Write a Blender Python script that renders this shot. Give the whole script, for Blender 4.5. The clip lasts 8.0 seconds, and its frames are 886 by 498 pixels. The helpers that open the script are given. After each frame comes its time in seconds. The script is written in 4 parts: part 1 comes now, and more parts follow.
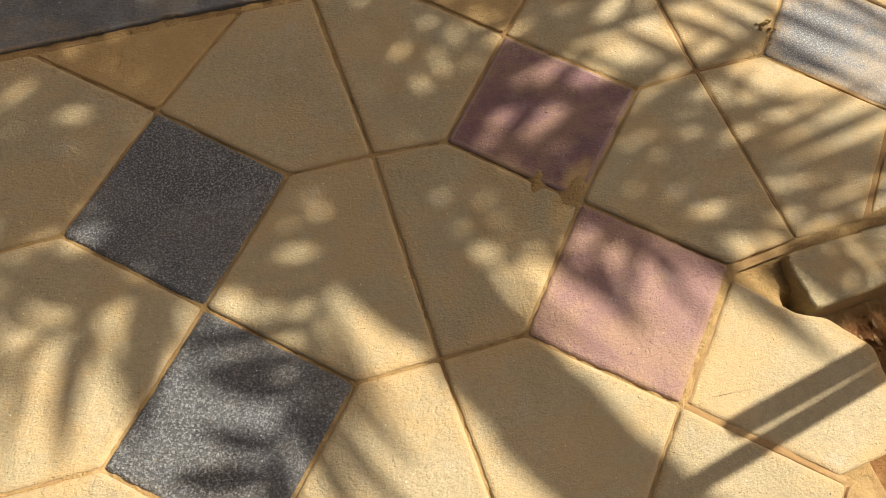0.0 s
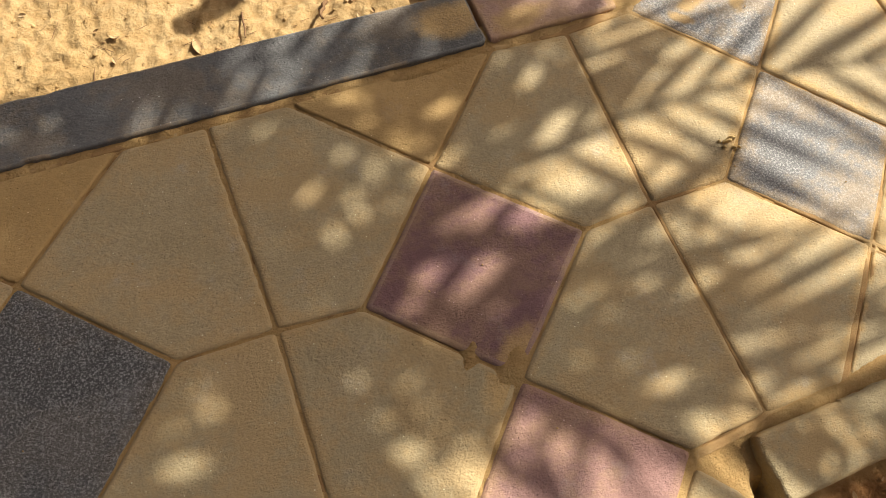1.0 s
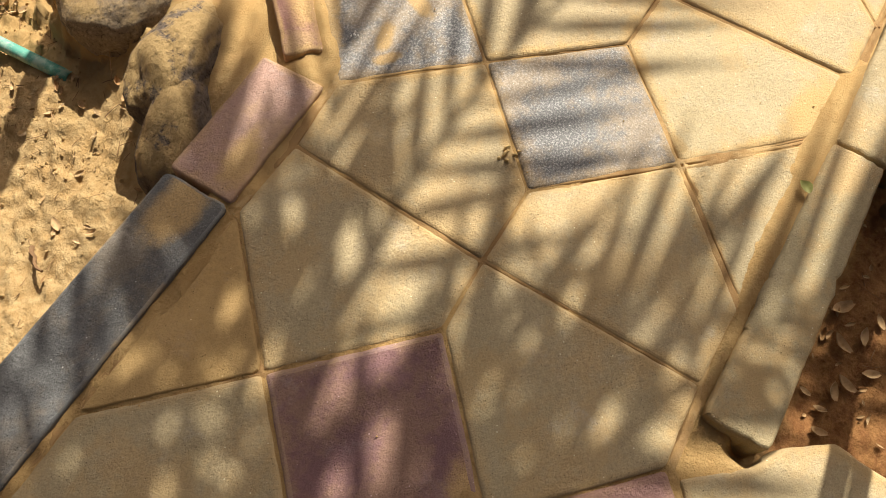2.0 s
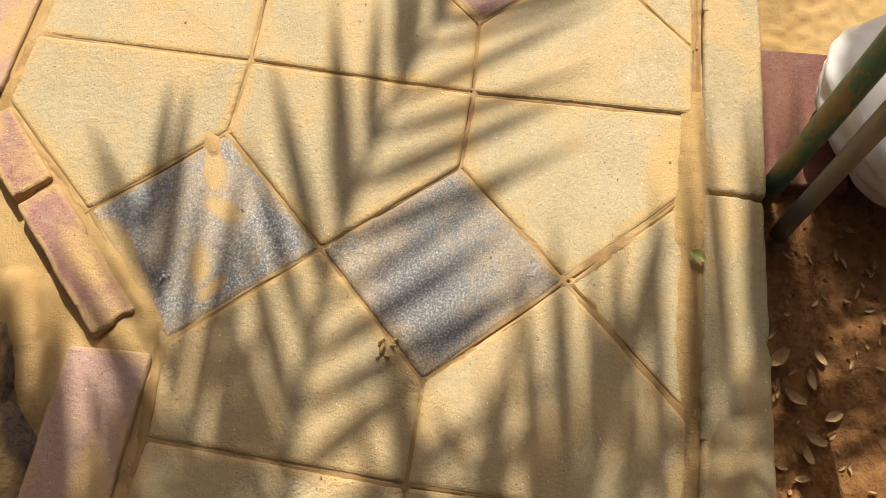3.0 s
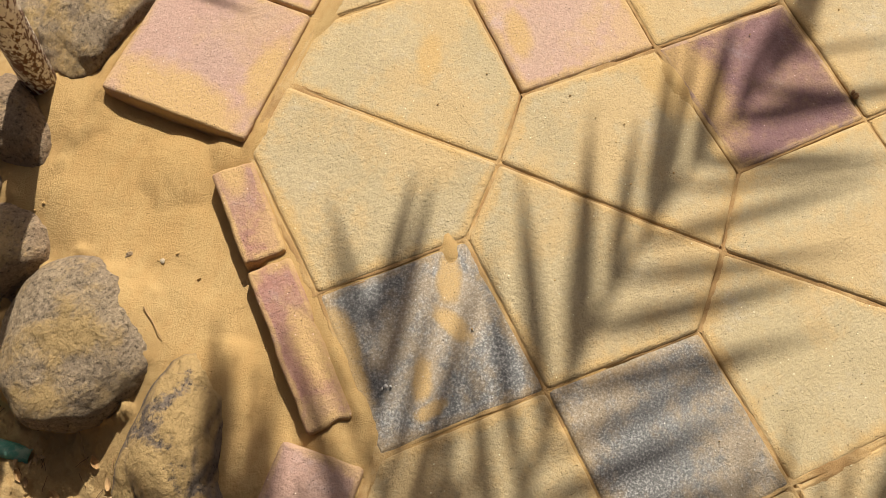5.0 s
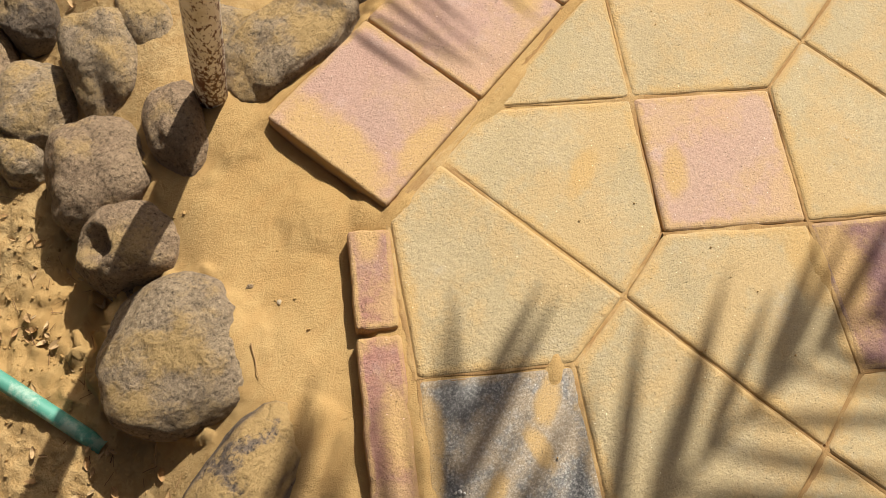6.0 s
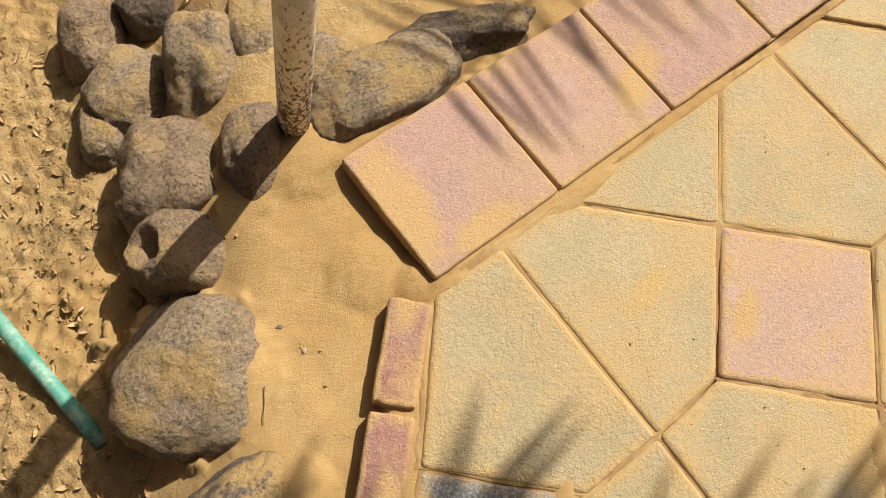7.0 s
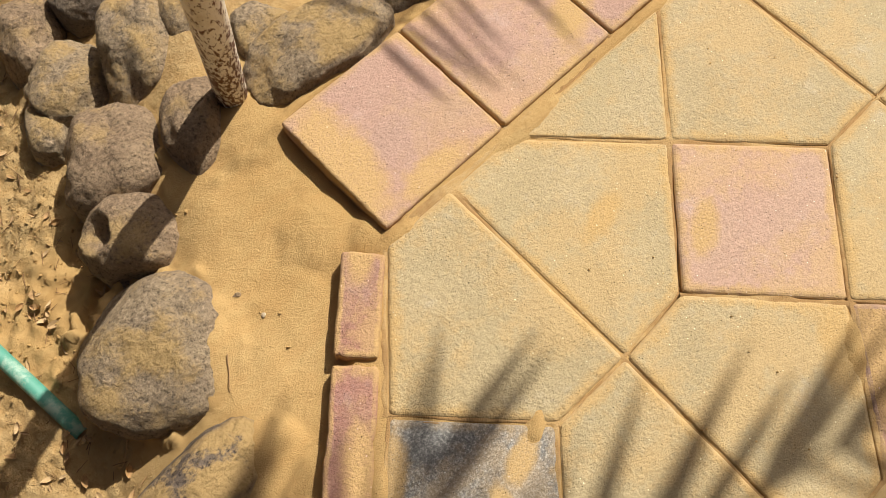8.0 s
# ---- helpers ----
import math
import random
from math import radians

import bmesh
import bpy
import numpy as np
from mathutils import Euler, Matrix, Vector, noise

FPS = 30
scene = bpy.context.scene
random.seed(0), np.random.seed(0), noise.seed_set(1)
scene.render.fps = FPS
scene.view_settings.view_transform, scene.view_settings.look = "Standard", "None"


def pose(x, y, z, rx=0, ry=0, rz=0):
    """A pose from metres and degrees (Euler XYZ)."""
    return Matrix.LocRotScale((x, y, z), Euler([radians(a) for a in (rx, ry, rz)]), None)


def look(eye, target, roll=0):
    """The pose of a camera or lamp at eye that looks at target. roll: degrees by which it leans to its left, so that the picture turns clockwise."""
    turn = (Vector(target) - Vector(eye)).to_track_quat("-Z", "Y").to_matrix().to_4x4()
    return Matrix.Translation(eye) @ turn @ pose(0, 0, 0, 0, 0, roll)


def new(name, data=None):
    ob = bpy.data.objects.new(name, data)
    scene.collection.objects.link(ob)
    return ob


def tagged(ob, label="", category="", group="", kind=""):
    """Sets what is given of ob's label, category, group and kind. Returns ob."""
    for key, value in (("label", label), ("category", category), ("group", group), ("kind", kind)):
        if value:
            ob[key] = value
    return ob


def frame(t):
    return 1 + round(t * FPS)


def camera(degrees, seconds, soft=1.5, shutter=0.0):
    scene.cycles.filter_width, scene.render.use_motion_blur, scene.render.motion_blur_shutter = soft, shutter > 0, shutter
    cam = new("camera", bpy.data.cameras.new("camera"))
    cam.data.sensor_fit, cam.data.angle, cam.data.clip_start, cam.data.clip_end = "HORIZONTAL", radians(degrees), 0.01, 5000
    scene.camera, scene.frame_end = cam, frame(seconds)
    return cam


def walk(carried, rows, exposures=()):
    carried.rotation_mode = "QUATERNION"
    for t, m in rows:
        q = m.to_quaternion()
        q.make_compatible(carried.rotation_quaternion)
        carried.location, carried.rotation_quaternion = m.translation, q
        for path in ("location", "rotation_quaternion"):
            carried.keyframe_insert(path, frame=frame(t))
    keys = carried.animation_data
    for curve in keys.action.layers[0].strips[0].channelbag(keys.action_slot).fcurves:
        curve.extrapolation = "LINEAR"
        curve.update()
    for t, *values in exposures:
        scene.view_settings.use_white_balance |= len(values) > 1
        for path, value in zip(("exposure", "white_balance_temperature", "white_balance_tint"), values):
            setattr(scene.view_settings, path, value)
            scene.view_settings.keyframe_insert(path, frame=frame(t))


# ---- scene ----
cam = camera(59.5, 8.0, soft=0.8)
# seconds, eye, point looked at, roll
PATH = [
    (0, (0.118, -0.648, 1.077), (0.53, 0.114, -0.726), 10.0),
    (0.5, (0.221, -0.458, 1.053), (0.656, 0.254, -0.765), 19.0),
    (1, (0.309, -0.348, 1.044), (0.773, 0.33, -0.78), 13.9),
    (1.5, (0.386, -0.21, 1.045), (0.922, 0.319, -0.808), 4.0),
    (2, (0.498, -0.126, 1.05), (1.201, 0.206, -0.793), 6.5),
    (2.2, (0.586, -0.097, 1.036), (1.33, 0.144, -0.805), 9.9),
    (3.3, (0.819, 0.003, 1.018), (1.63, 0.049, -0.81), 1.5),
    (3.5, (0.82, 0.055, 1.016), (1.63, 0.075, -0.812), 3.2),
    (4, (0.877, 0.17, 1.007), (1.633, 0.242, -0.843), 13.3),
    (4.2, (0.925, 0.191, 1.018), (1.675, 0.323, -0.831), 14.2),
    (5.3, (0.97, 0.359, 1.073), (1.66, 0.493, -0.8), 9.7),
    (5.5, (0.972, 0.393, 1.085), (1.662, 0.564, -0.785), 11.4),
    (6, (1.015, 0.455, 1.092), (1.695, 0.727, -0.77), 16.2),
    (6.5, (1.088, 0.491, 1.089), (1.653, 0.897, -0.786), 13.9),
    (7, (1.128, 0.51, 1.087), (1.688, 0.933, -0.786), 16.0),
    (7.5, (1.15, 0.474, 1.087), (1.699, 0.936, -0.78), 8.4),
    (8, (1.168, 0.399, 1.067), (1.673, 0.834, -0.818), 5.5),
]
walk(cam, [(t, look(eye, target, roll)) for t, eye, target, roll in PATH], [(0.0, 0.69, 6500, 10), (1.0, 0.84, 6500, 10), (1.5, 0.80, 6500, 10), (2.2, 0.70, 6500, 10), (3.5, 0.40, 6500, 10), (4.2, 0.29, 6500, 10), (8.0, 0.28, 6500, 10)])

# ---- light ----
SUN_AZ, SUN_EL = 9.0, 50.0
sun_dir = Vector((math.cos(radians(SUN_EL)) * math.cos(radians(SUN_AZ)),
                  math.cos(radians(SUN_EL)) * math.sin(radians(SUN_AZ)),
                  math.sin(radians(SUN_EL))))
sun = new("sun", bpy.data.lights.new("sun", "SUN"))
sun.data.energy, sun.data.angle, sun.data.color = 4.8, radians(0.53), (1.0, 0.945, 0.84)
sun.matrix_world = look(sun_dir * 30, (0, 0, 0))
world = bpy.data.worlds.new("sky")
scene.world = world
world.use_nodes = True
wn = world.node_tree
sky = wn.nodes.new("ShaderNodeTexSky")
sky.sky_type, sky.sun_disc = "NISHITA", False
sky.air_density, sky.dust_density, sky.ozone_density = 0.2, 10.0, 0.0
sky.sun_elevation, sky.sun_rotation = radians(SUN_EL), radians(90 - SUN_AZ)
wn.links.new(sky.outputs[0], wn.nodes["Background"].inputs[0])
wn.nodes["Background"].inputs[1].default_value = 0.042


# ---- materials ----
class Mat:
    """A node material with short calls for the common nodes, in object coordinates of the world."""

    def __init__(self, name, rough=0.85, spec=0.35, metal=0.0):
        self.m = bpy.data.materials.new(name)
        self.m.use_nodes = True
        self.t = self.m.node_tree
        self.b = self.t.nodes["Principled BSDF"]
        self.b.inputs["Roughness"].default_value = rough
        self.b.inputs["Specular IOR Level"].default_value = spec
        self.b.inputs["Metallic"].default_value = metal
        geo = self.t.nodes.new("ShaderNodeNewGeometry")
        self.pos, self.nor, self.isl = geo.outputs["Position"], geo.outputs["Normal"], geo.outputs["Random Per Island"]
        self.rnd = self.t.nodes.new("ShaderNodeObjectInfo").outputs["Random"]

    def put(self, sock, v):
        if hasattr(v, "is_linked"):
            self.t.links.new(v, sock)
        else:
            sock.default_value = (*v, 1) if isinstance(v, tuple) and len(v) == 3 and len(sock.default_value) == 4 else v

    def noise(self, scale, detail=4, rough=0.55, vec=None, stretch=None, kind="ShaderNodeTexNoise"):
        v = self.pos if vec is None else vec
        if stretch:
            mp = self.t.nodes.new("ShaderNodeMapping")
            self.t.links.new(v, mp.inputs[0])
            mp.inputs["Scale"].default_value = stretch
            v = mp.outputs[0]
        n = self.t.nodes.new(kind)
        self.t.links.new(v, n.inputs["Vector"])
        n.inputs["Scale"].default_value = scale
        if kind == "ShaderNodeTexNoise":
            n.inputs["Detail"].default_value, n.inputs["Roughness"].default_value = detail, rough
        return n.outputs[0]

    def ramp(self, v, lo, hi, a=0.0, b=1.0):
        n = self.t.nodes.new("ShaderNodeMapRange")
        n.interpolation_type = "SMOOTHSTEP"
        self.put(n.inputs["Value"], v)
        for k, x in zip(("From Min", "From Max", "To Min", "To Max"), (lo, hi, a, b)):
            n.inputs[k].default_value = x
        return n.outputs[0]

    def math(self, op, a, b=0.0):
        n = self.t.nodes.new("ShaderNodeMath")
        n.operation = op
        self.put(n.inputs[0], a), self.put(n.inputs[1], b)
        return n.outputs[0]

    def mix(self, f, a, b, mode="MIX"):
        n = self.t.nodes.new("ShaderNodeMix")
        n.data_type, n.blend_type = "RGBA", mode
        self.put(n.inputs[0], f), self.put(n.inputs[6], a), self.put(n.inputs[7], b)
        return n.outputs[2]

    def axis(self, v, k):
        n = self.t.nodes.new("ShaderNodeSeparateXYZ")
        self.t.links.new(v, n.inputs[0])
        return n.outputs[k]

    def bump(self, h, dist, strength=1.0, base=None):
        n = self.t.nodes.new("ShaderNodeBump")
        n.inputs["Distance"].default_value, n.inputs["Strength"].default_value = dist, strength
        self.put(n.inputs["Height"], h)
        if base is not None:
            self.t.links.new(base, n.inputs["Normal"])
        return n.outputs[0]

    def done(self, colour, normal=None, rough=None):
        self.put(self.b.inputs["Base Color"], colour)
        if normal is not None:
            self.t.links.new(normal, self.b.inputs["Normal"])
        if rough is not None:
            self.put(self.b.inputs["Roughness"], rough)
        return self.m


SAND = (0.465, 0.300, 0.120)
SAND_PALE = (0.52, 0.352, 0.153)
SAND_DUST = (0.53, 0.350, 0.145)
SAND_DEEP = (0.44, 0.245, 0.085)


def paving_material(name, colour, other, fleck, fleck_amount=0.25, dust=0.35, seed=0.0, rough=0.72, coarse=False, gloss=0.4, swept=(), rim=0.8, relief=1.0, pepper=0.0):
    """Cast concrete tile: fine aggregate, pits, pale specks, blotches, a film of sand that gathers in patches."""
    m = Mat(name, rough, gloss)
    blot = m.noise(9, 5, 0.6)
    grain = m.noise(360, 3, 0.75)
    mid = m.noise(110, 4, 0.65)
    c = m.mix(m.ramp(blot, 0.35, 0.68), colour, other)
    c = m.mix(m.ramp(mid, 0.38, 0.66, 0.0, 0.5), c, tuple(x * 0.7 for x in colour))
    c = m.mix(m.ramp(grain, 0.54, 0.68, 0.0, min(1.0, fleck_amount * 0.9)), c, fleck)
    if pepper:
        # coarse dark and pale stones of the mix
        chips = m.noise(300, 2, 0.6)
        c = m.mix(m.ramp(chips, 0.53, 0.62, 0.0, pepper), c, fleck)
        c = m.mix(m.ramp(chips, 0.36, 0.45, pepper, 0.0), c, tuple(x * 0.25 for x in colour))
    # chalky bloom
    bloom = m.math("MULTIPLY", m.ramp(m.noise(11, 6, 0.7, stretch=(1.3, 1, 1)), 0.54, 0.72), m.ramp(mid, 0.35, 0.6, 0.4, 1.0))
    c = m.mix(m.math("MULTIPLY", bloom, 0.5 if coarse else 0.25), c, tuple(x * 0.6 + 0.4 * 0.62 for x in colour))
    dark = tuple(x * 0.30 for x in colour)
    c = m.mix(m.ramp(grain, 0.34, 0.46, 0.20, 0.0), c, dark)
    # greyer and yellower casts of the mix
    c = m.mix(m.ramp(m.noise(2.3, 3, 0.5), 0.40, 0.62, 0.0, 0.30), c, tuple(v * k for v, k in zip(other, (0.92, 1.02, 1.12))))
    # tone of each tile
    c = m.mix(m.ramp(m.rnd, 0, 1, 0.0, 0.25), c, tuple(x * 0.70 for x in colour))
    d = m.noise(5.5, 6, 0.62, stretch=(1, 1.3, 1))
    d2 = m.noise(60, 5, 0.7)
    sandy = m.math("MULTIPLY", m.ramp(m.math("ADD", d, m.math("MULTIPLY", d2, 0.30)), 0.58, 0.76), min(1.0, dust * 1.1))
    sandy = m.math("MULTIPLY", sandy, m.ramp(grain, 0.30, 0.50, 0.75, 1.0))
    c = m.mix(sandy, c, SAND_DUST)
    # sand trodden along the joints, and in a few swept patches
    near = m.t.nodes.new("ShaderNodeAttribute")
    near.attribute_name = "rim"
    broken = m.math("ADD", m.math("MULTIPLY", m.noise(16, 5, 0.65), 0.7), m.math("MULTIPLY", d2, 0.3))
    lie = m.ramp(m.math("ADD", m.math("MULTIPLY", near.outputs["Fac"], 0.34), broken), 0.66, 0.95, 0.0, rim)
    lie = m.math("MULTIPLY", lie, m.ramp(m.axis(m.pos, 0), 0.75, 1.25, 0.4, 1.0))
    for px, py, size, turn in swept:
        mp = m.t.nodes.new("ShaderNodeMapping")
        mp.vector_type = "TEXTURE"
        m.t.links.new(m.pos, mp.inputs[0])
        mp.inputs["Location"].default_value = (px, py, 0)
        mp.inputs["Rotation"].default_value = (0, 0, radians(turn))
        mp.inputs["Scale"].default_value = (size, size * 0.45, 1)
        ln = m.t.nodes.new("ShaderNodeVectorMath")
        ln.operation = "LENGTH"
        m.t.links.new(mp.outputs[0], ln.inputs[0])
        away = m.math("ADD", ln.outputs["Value"], m.math("MULTIPLY", broken, -1.6))
        lie = m.math("MAXIMUM", lie, m.ramp(away, -0.25, 0.45, 0.85, 0.0))
    c = m.mix(m.math("MULTIPLY", lie, m.ramp(grain, 0.30, 0.52, 0.6, 1.0)), c, SAND_DUST)
    matt = m.ramp(lie, 0.0, 0.6, rough, 0.97)
    keep = m.ramp(m.noise(11, 4, 0.6), 0.34, 0.66, 0.35 if coarse else 0.15, 0.8)
    pits = m.math("MULTIPLY", m.ramp(m.noise(230, 2, 0.6, stretch=(1, 1.5, 1)), 0.30, 0.40, 1.0, 0.0), keep)
    c = m.mix(m.math("MULTIPLY", pits, 0.04), c, tuple(x * 0.22 for x in colour))
    hole = m.ramp(m.noise(105, 2, 0.5, kind="ShaderNodeTexVoronoi", stretch=(1, 1.25, 1)), 0.08, 0.16, 1.0, 0.0)
    hole = m.math("MULTIPLY", hole, m.ramp(m.noise(40, 3, 0.6), 0.44, 0.60))
    c = m.mix(m.math("MULTIPLY", hole, 0.32), c, tuple(x * 0.22 for x in colour))
    speck = m.ramp(m.noise(82, 2, 0.5, kind="ShaderNodeTexVoronoi"), 0.05, 0.11, 0.85, 0.0)
    speck = m.math("MULTIPLY", speck, m.ramp(m.noise(30, 3, 0.6), 0.46, 0.60))
    c = m.mix(speck, c, tuple(min(0.85, x * 1.25 + 0.12) for x in fleck))
    n = m.bump(grain, 0.0017 * relief, 0.8)
    n = m.bump(m.math("MULTIPLY", m.noise(190, 3, 0.6, stretch=(1, 1.3, 1)), keep), 0.0034 if coarse else 0.0022, 0.8, n)
    n = m.bump(m.math("MULTIPLY", mid, m.ramp(m.rnd, 0.1, 0.9, 0.35, 1.0)), 0.0034 if coarse else 0.0022, 0.8, n)
    n = m.bump(pits, -0.0016, 0.5 if coarse else 0.3, n)
    n = m.bump(hole, -0.0020, 0.9, n)
    return m.done(c, n, matt)


M_CREAM = paving_material("cream_tile", (0.49, 0.385, 0.218), (0.45, 0.345, 0.182), (0.68, 0.57, 0.36), 0.35, 0.45, coarse=True, swept=((0.60, -0.16, 0.075, 40), (1.42, -0.33, 0.10, 0), (1.2, 0.5, 0.05, 45), (1.78, 0.15, 0.10, 45), (1.66, 0.52, 0.05, 10)))
M_OCHRE = paving_material("ochre_tile", (0.52, 0.33, 0.12), (0.46, 0.29, 0.11), (0.6, 0.45, 0.22), 0.2, 0.5)
M_BLACK = paving_material("charcoal_tile", (0.070, 0.069, 0.065), (0.115, 0.112, 0.105), (0.42, 0.42, 0.40), 0.9, 0.06, rough=0.46, gloss=0.75, relief=1.6, rim=0.12, coarse=True, pepper=0.6)
M_GREY = paving_material("grey_tile", (0.135, 0.131, 0.122), (0.20, 0.193, 0.178), (0.50, 0.48, 0.44), 0.7, 0.35, rough=0.40, gloss=0.75, relief=1.3, pepper=0.7, rim=0.4, swept=((1.325, 0.36, 0.040, 20), (1.262, 0.33, 0.036, 70), (1.172, 0.342, 0.034, 20), (1.139, 0.316, 0.026, -40), (1.18, 0.468, 0.06, 45), (1.14, 0.43, 0.05, 45)))
M_PURPLE = paving_material("purple_tile", (0.25, 0.128, 0.12), (0.20, 0.10, 0.10), (0.4, 0.25, 0.24), 0.3, 0.22, coarse=True, rim=0.4, swept=((0.605, -0.155, 0.065, 40), (0.66, -0.20, 0.03, 20), (1.79, 0.11, 0.12, 45)))
M_MAUVE = paving_material("mauve_tile", (0.37, 0.205, 0.17), (0.33, 0.18, 0.15), (0.55, 0.38, 0.33), 0.3, 0.25, coarse=True, rim=0.5)
M_PINK = paving_material("pink_tile", (0.50, 0.31, 0.23), (0.52, 0.34, 0.235), (0.68, 0.52, 0.43), 0.35, 0.45, coarse=True, swept=((1.76, 0.40, 0.05, 30),))
M_RED = paving_material("red_border_tile", (0.49, 0.295, 0.225), (0.47, 0.30, 0.225), (0.66, 0.47, 0.38), 0.25, 0.28, coarse=True, swept=((1.435, 0.85, 0.12, 80), (1.53, 0.74, 0.07, 0), (1.90, 0.80, 0.08, 30), (0.86, 0.40, 0.06, 10)))
M_BRICK = paving_material("red_brick", (0.38, 0.18, 0.14), (0.44, 0.27, 0.17), (0.55, 0.38, 0.3), 0.35, 0.55, coarse=True, swept=((1.16, 0.50, 0.06, 45), (1.36, 0.72, 0.05, 45)))
M_SLAB = paving_material("dark_red_slab", (0.15, 0.045, 0.032), (0.19, 0.075, 0.045), (0.26, 0.12, 0.08), 0.25, 0.05, coarse=True, rim=0.2)
M_KERB_GREY = paving_material("grey_kerb", (0.12, 0.117, 0.11), (0.21, 0.204, 0.19), (0.42, 0.41, 0.38), 0.4, 0.15, coarse=True, swept=((0.75, 0.43, 0.08, 0),))
M_KERB = paving_material("pale_kerb", (0.45, 0.355, 0.195), (0.43, 0.33, 0.17), (0.6, 0.53, 0.38), 0.35, 0.6, coarse=True)


def sand_material():
    m = Mat("sand", 0.95, 0.15)
    x, y = m.axis(m.pos, 0), m.axis(m.pos, 1)
    big = m.noise(4, 5, 0.6)
    fine = m.noise(600, 3, 0.7)
    mid = m.noise(60, 5, 0.65)
    c = m.mix(m.ramp(big, 0.32, 0.7), SAND, SAND_PALE)
    c = m.mix(m.ramp(mid, 0.45, 0.75, 0, 0.35), c, SAND_DEEP)
    # dark garden soil behind the pale kerb
    edge = m.math("ADD", y, m.math("MULTIPLY", m.noise(14, 4, 0.6), 0.06))
    soil = m.math("MULTIPLY", m.ramp(edge, -0.47, -0.43, 1.0, 0.0), m.ramp(m.math("ADD", x, m.math("MULTIPLY", m.noise(9, 4, 0.6), 0.1)), 0.86, 0.97, 0.0, 1.0))
    soil = m.math("MULTIPLY", soil, m.math("MULTIPLY", m.ramp(y, -2.6, -1.6, 0.0, 1.0), m.ramp(x, 1.66, 1.74, 1.0, 0.0)))
    earth = m.mix(m.ramp(mid, 0.35, 0.65), (0.20, 0.085, 0.03), (0.33, 0.16, 0.06))
    c = m.mix(soil, c, earth)
    c = m.mix(m.ramp(fine, 0.62, 0.75, 0, 0.4), c, (0.74, 0.56, 0.32))
    c = m.mix(m.ramp(fine, 0.26, 0.38, 0.5, 0), c, (0.27, 0.13, 0.04))
    wild = m.math("MAXIMUM", m.ramp(m.math("ADD", x, m.math("MULTIPLY", y, 0.25)), 1.02, 1.20, 1.0, 0.15), m.ramp(y, 1.08, 1.2))
    wild = m.math("MAXIMUM", wild, soil)
    # paler sand colour over the low bed, in patches
    dry = m.math("MULTIPLY", m.math("MULTIPLY", wild, m.ramp(y, 0.45, 0.50)), m.ramp(big, 0.30, 0.60, 0.35, 0.9))
    c = m.mix(dry, c, m.mix(m.ramp(mid, 0.35, 0.65), (0.50, 0.33, 0.145), (0.60, 0.43, 0.215)))
    n = m.bump(fine, 0.0028, 0.8)
    n = m.bump(m.math("MULTIPLY", mid, wild), 0.010, 0.8, n)
    n = m.bump(m.math("MULTIPLY", m.noise(170, 4, 0.7), wild), 0.006, 0.8, n)
    n = m.bump(m.noise(140, 3, 0.7), 0.0022, 0.7, n)
    brushed = m.noise(26, 5, 0.6, stretch=(0.5, 1.6, 1))
    n = m.bump(brushed, 0.004, 0.45, n)
    pit = m.ramp(m.noise(95, 2, 0.5, kind="ShaderNodeTexVoronoi"), 0.05, 0.16, 1.0, 0.0)
    n = m.bump(m.math("MULTIPLY", pit, m.ramp(m.noise(12, 3, 0.6), 0.48, 0.62)), -0.0022, 0.8, n)
    c = m.mix(m.ramp(brushed, 0.40, 0.62, 0.22, 0.0), c, SAND_DEEP)
    return m.done(c, n)


M_SAND = sand_material()


def joint_material():
    m = Mat("packed_joint_sand", 0.96, 0.12)
    fine, mid = m.noise(520, 3, 0.7), m.noise(70, 5, 0.65)
    c = m.mix(m.ramp(mid, 0.35, 0.65), (0.47, 0.305, 0.13), (0.50, 0.35, 0.17))
    c = m.mix(m.ramp(m.noise(9, 4, 0.6), 0.38, 0.56, 0.0, 0.8), c, (0.31, 0.18, 0.075))
    c = m.mix(m.ramp(fine, 0.30, 0.45, 0.45, 0.0), c, (0.22, 0.11, 0.04))
    return m.done(c, m.bump(mid, 0.003, 0.6, m.bump(fine, 0.0022, 0.8)))


M_JOINT = joint_material()


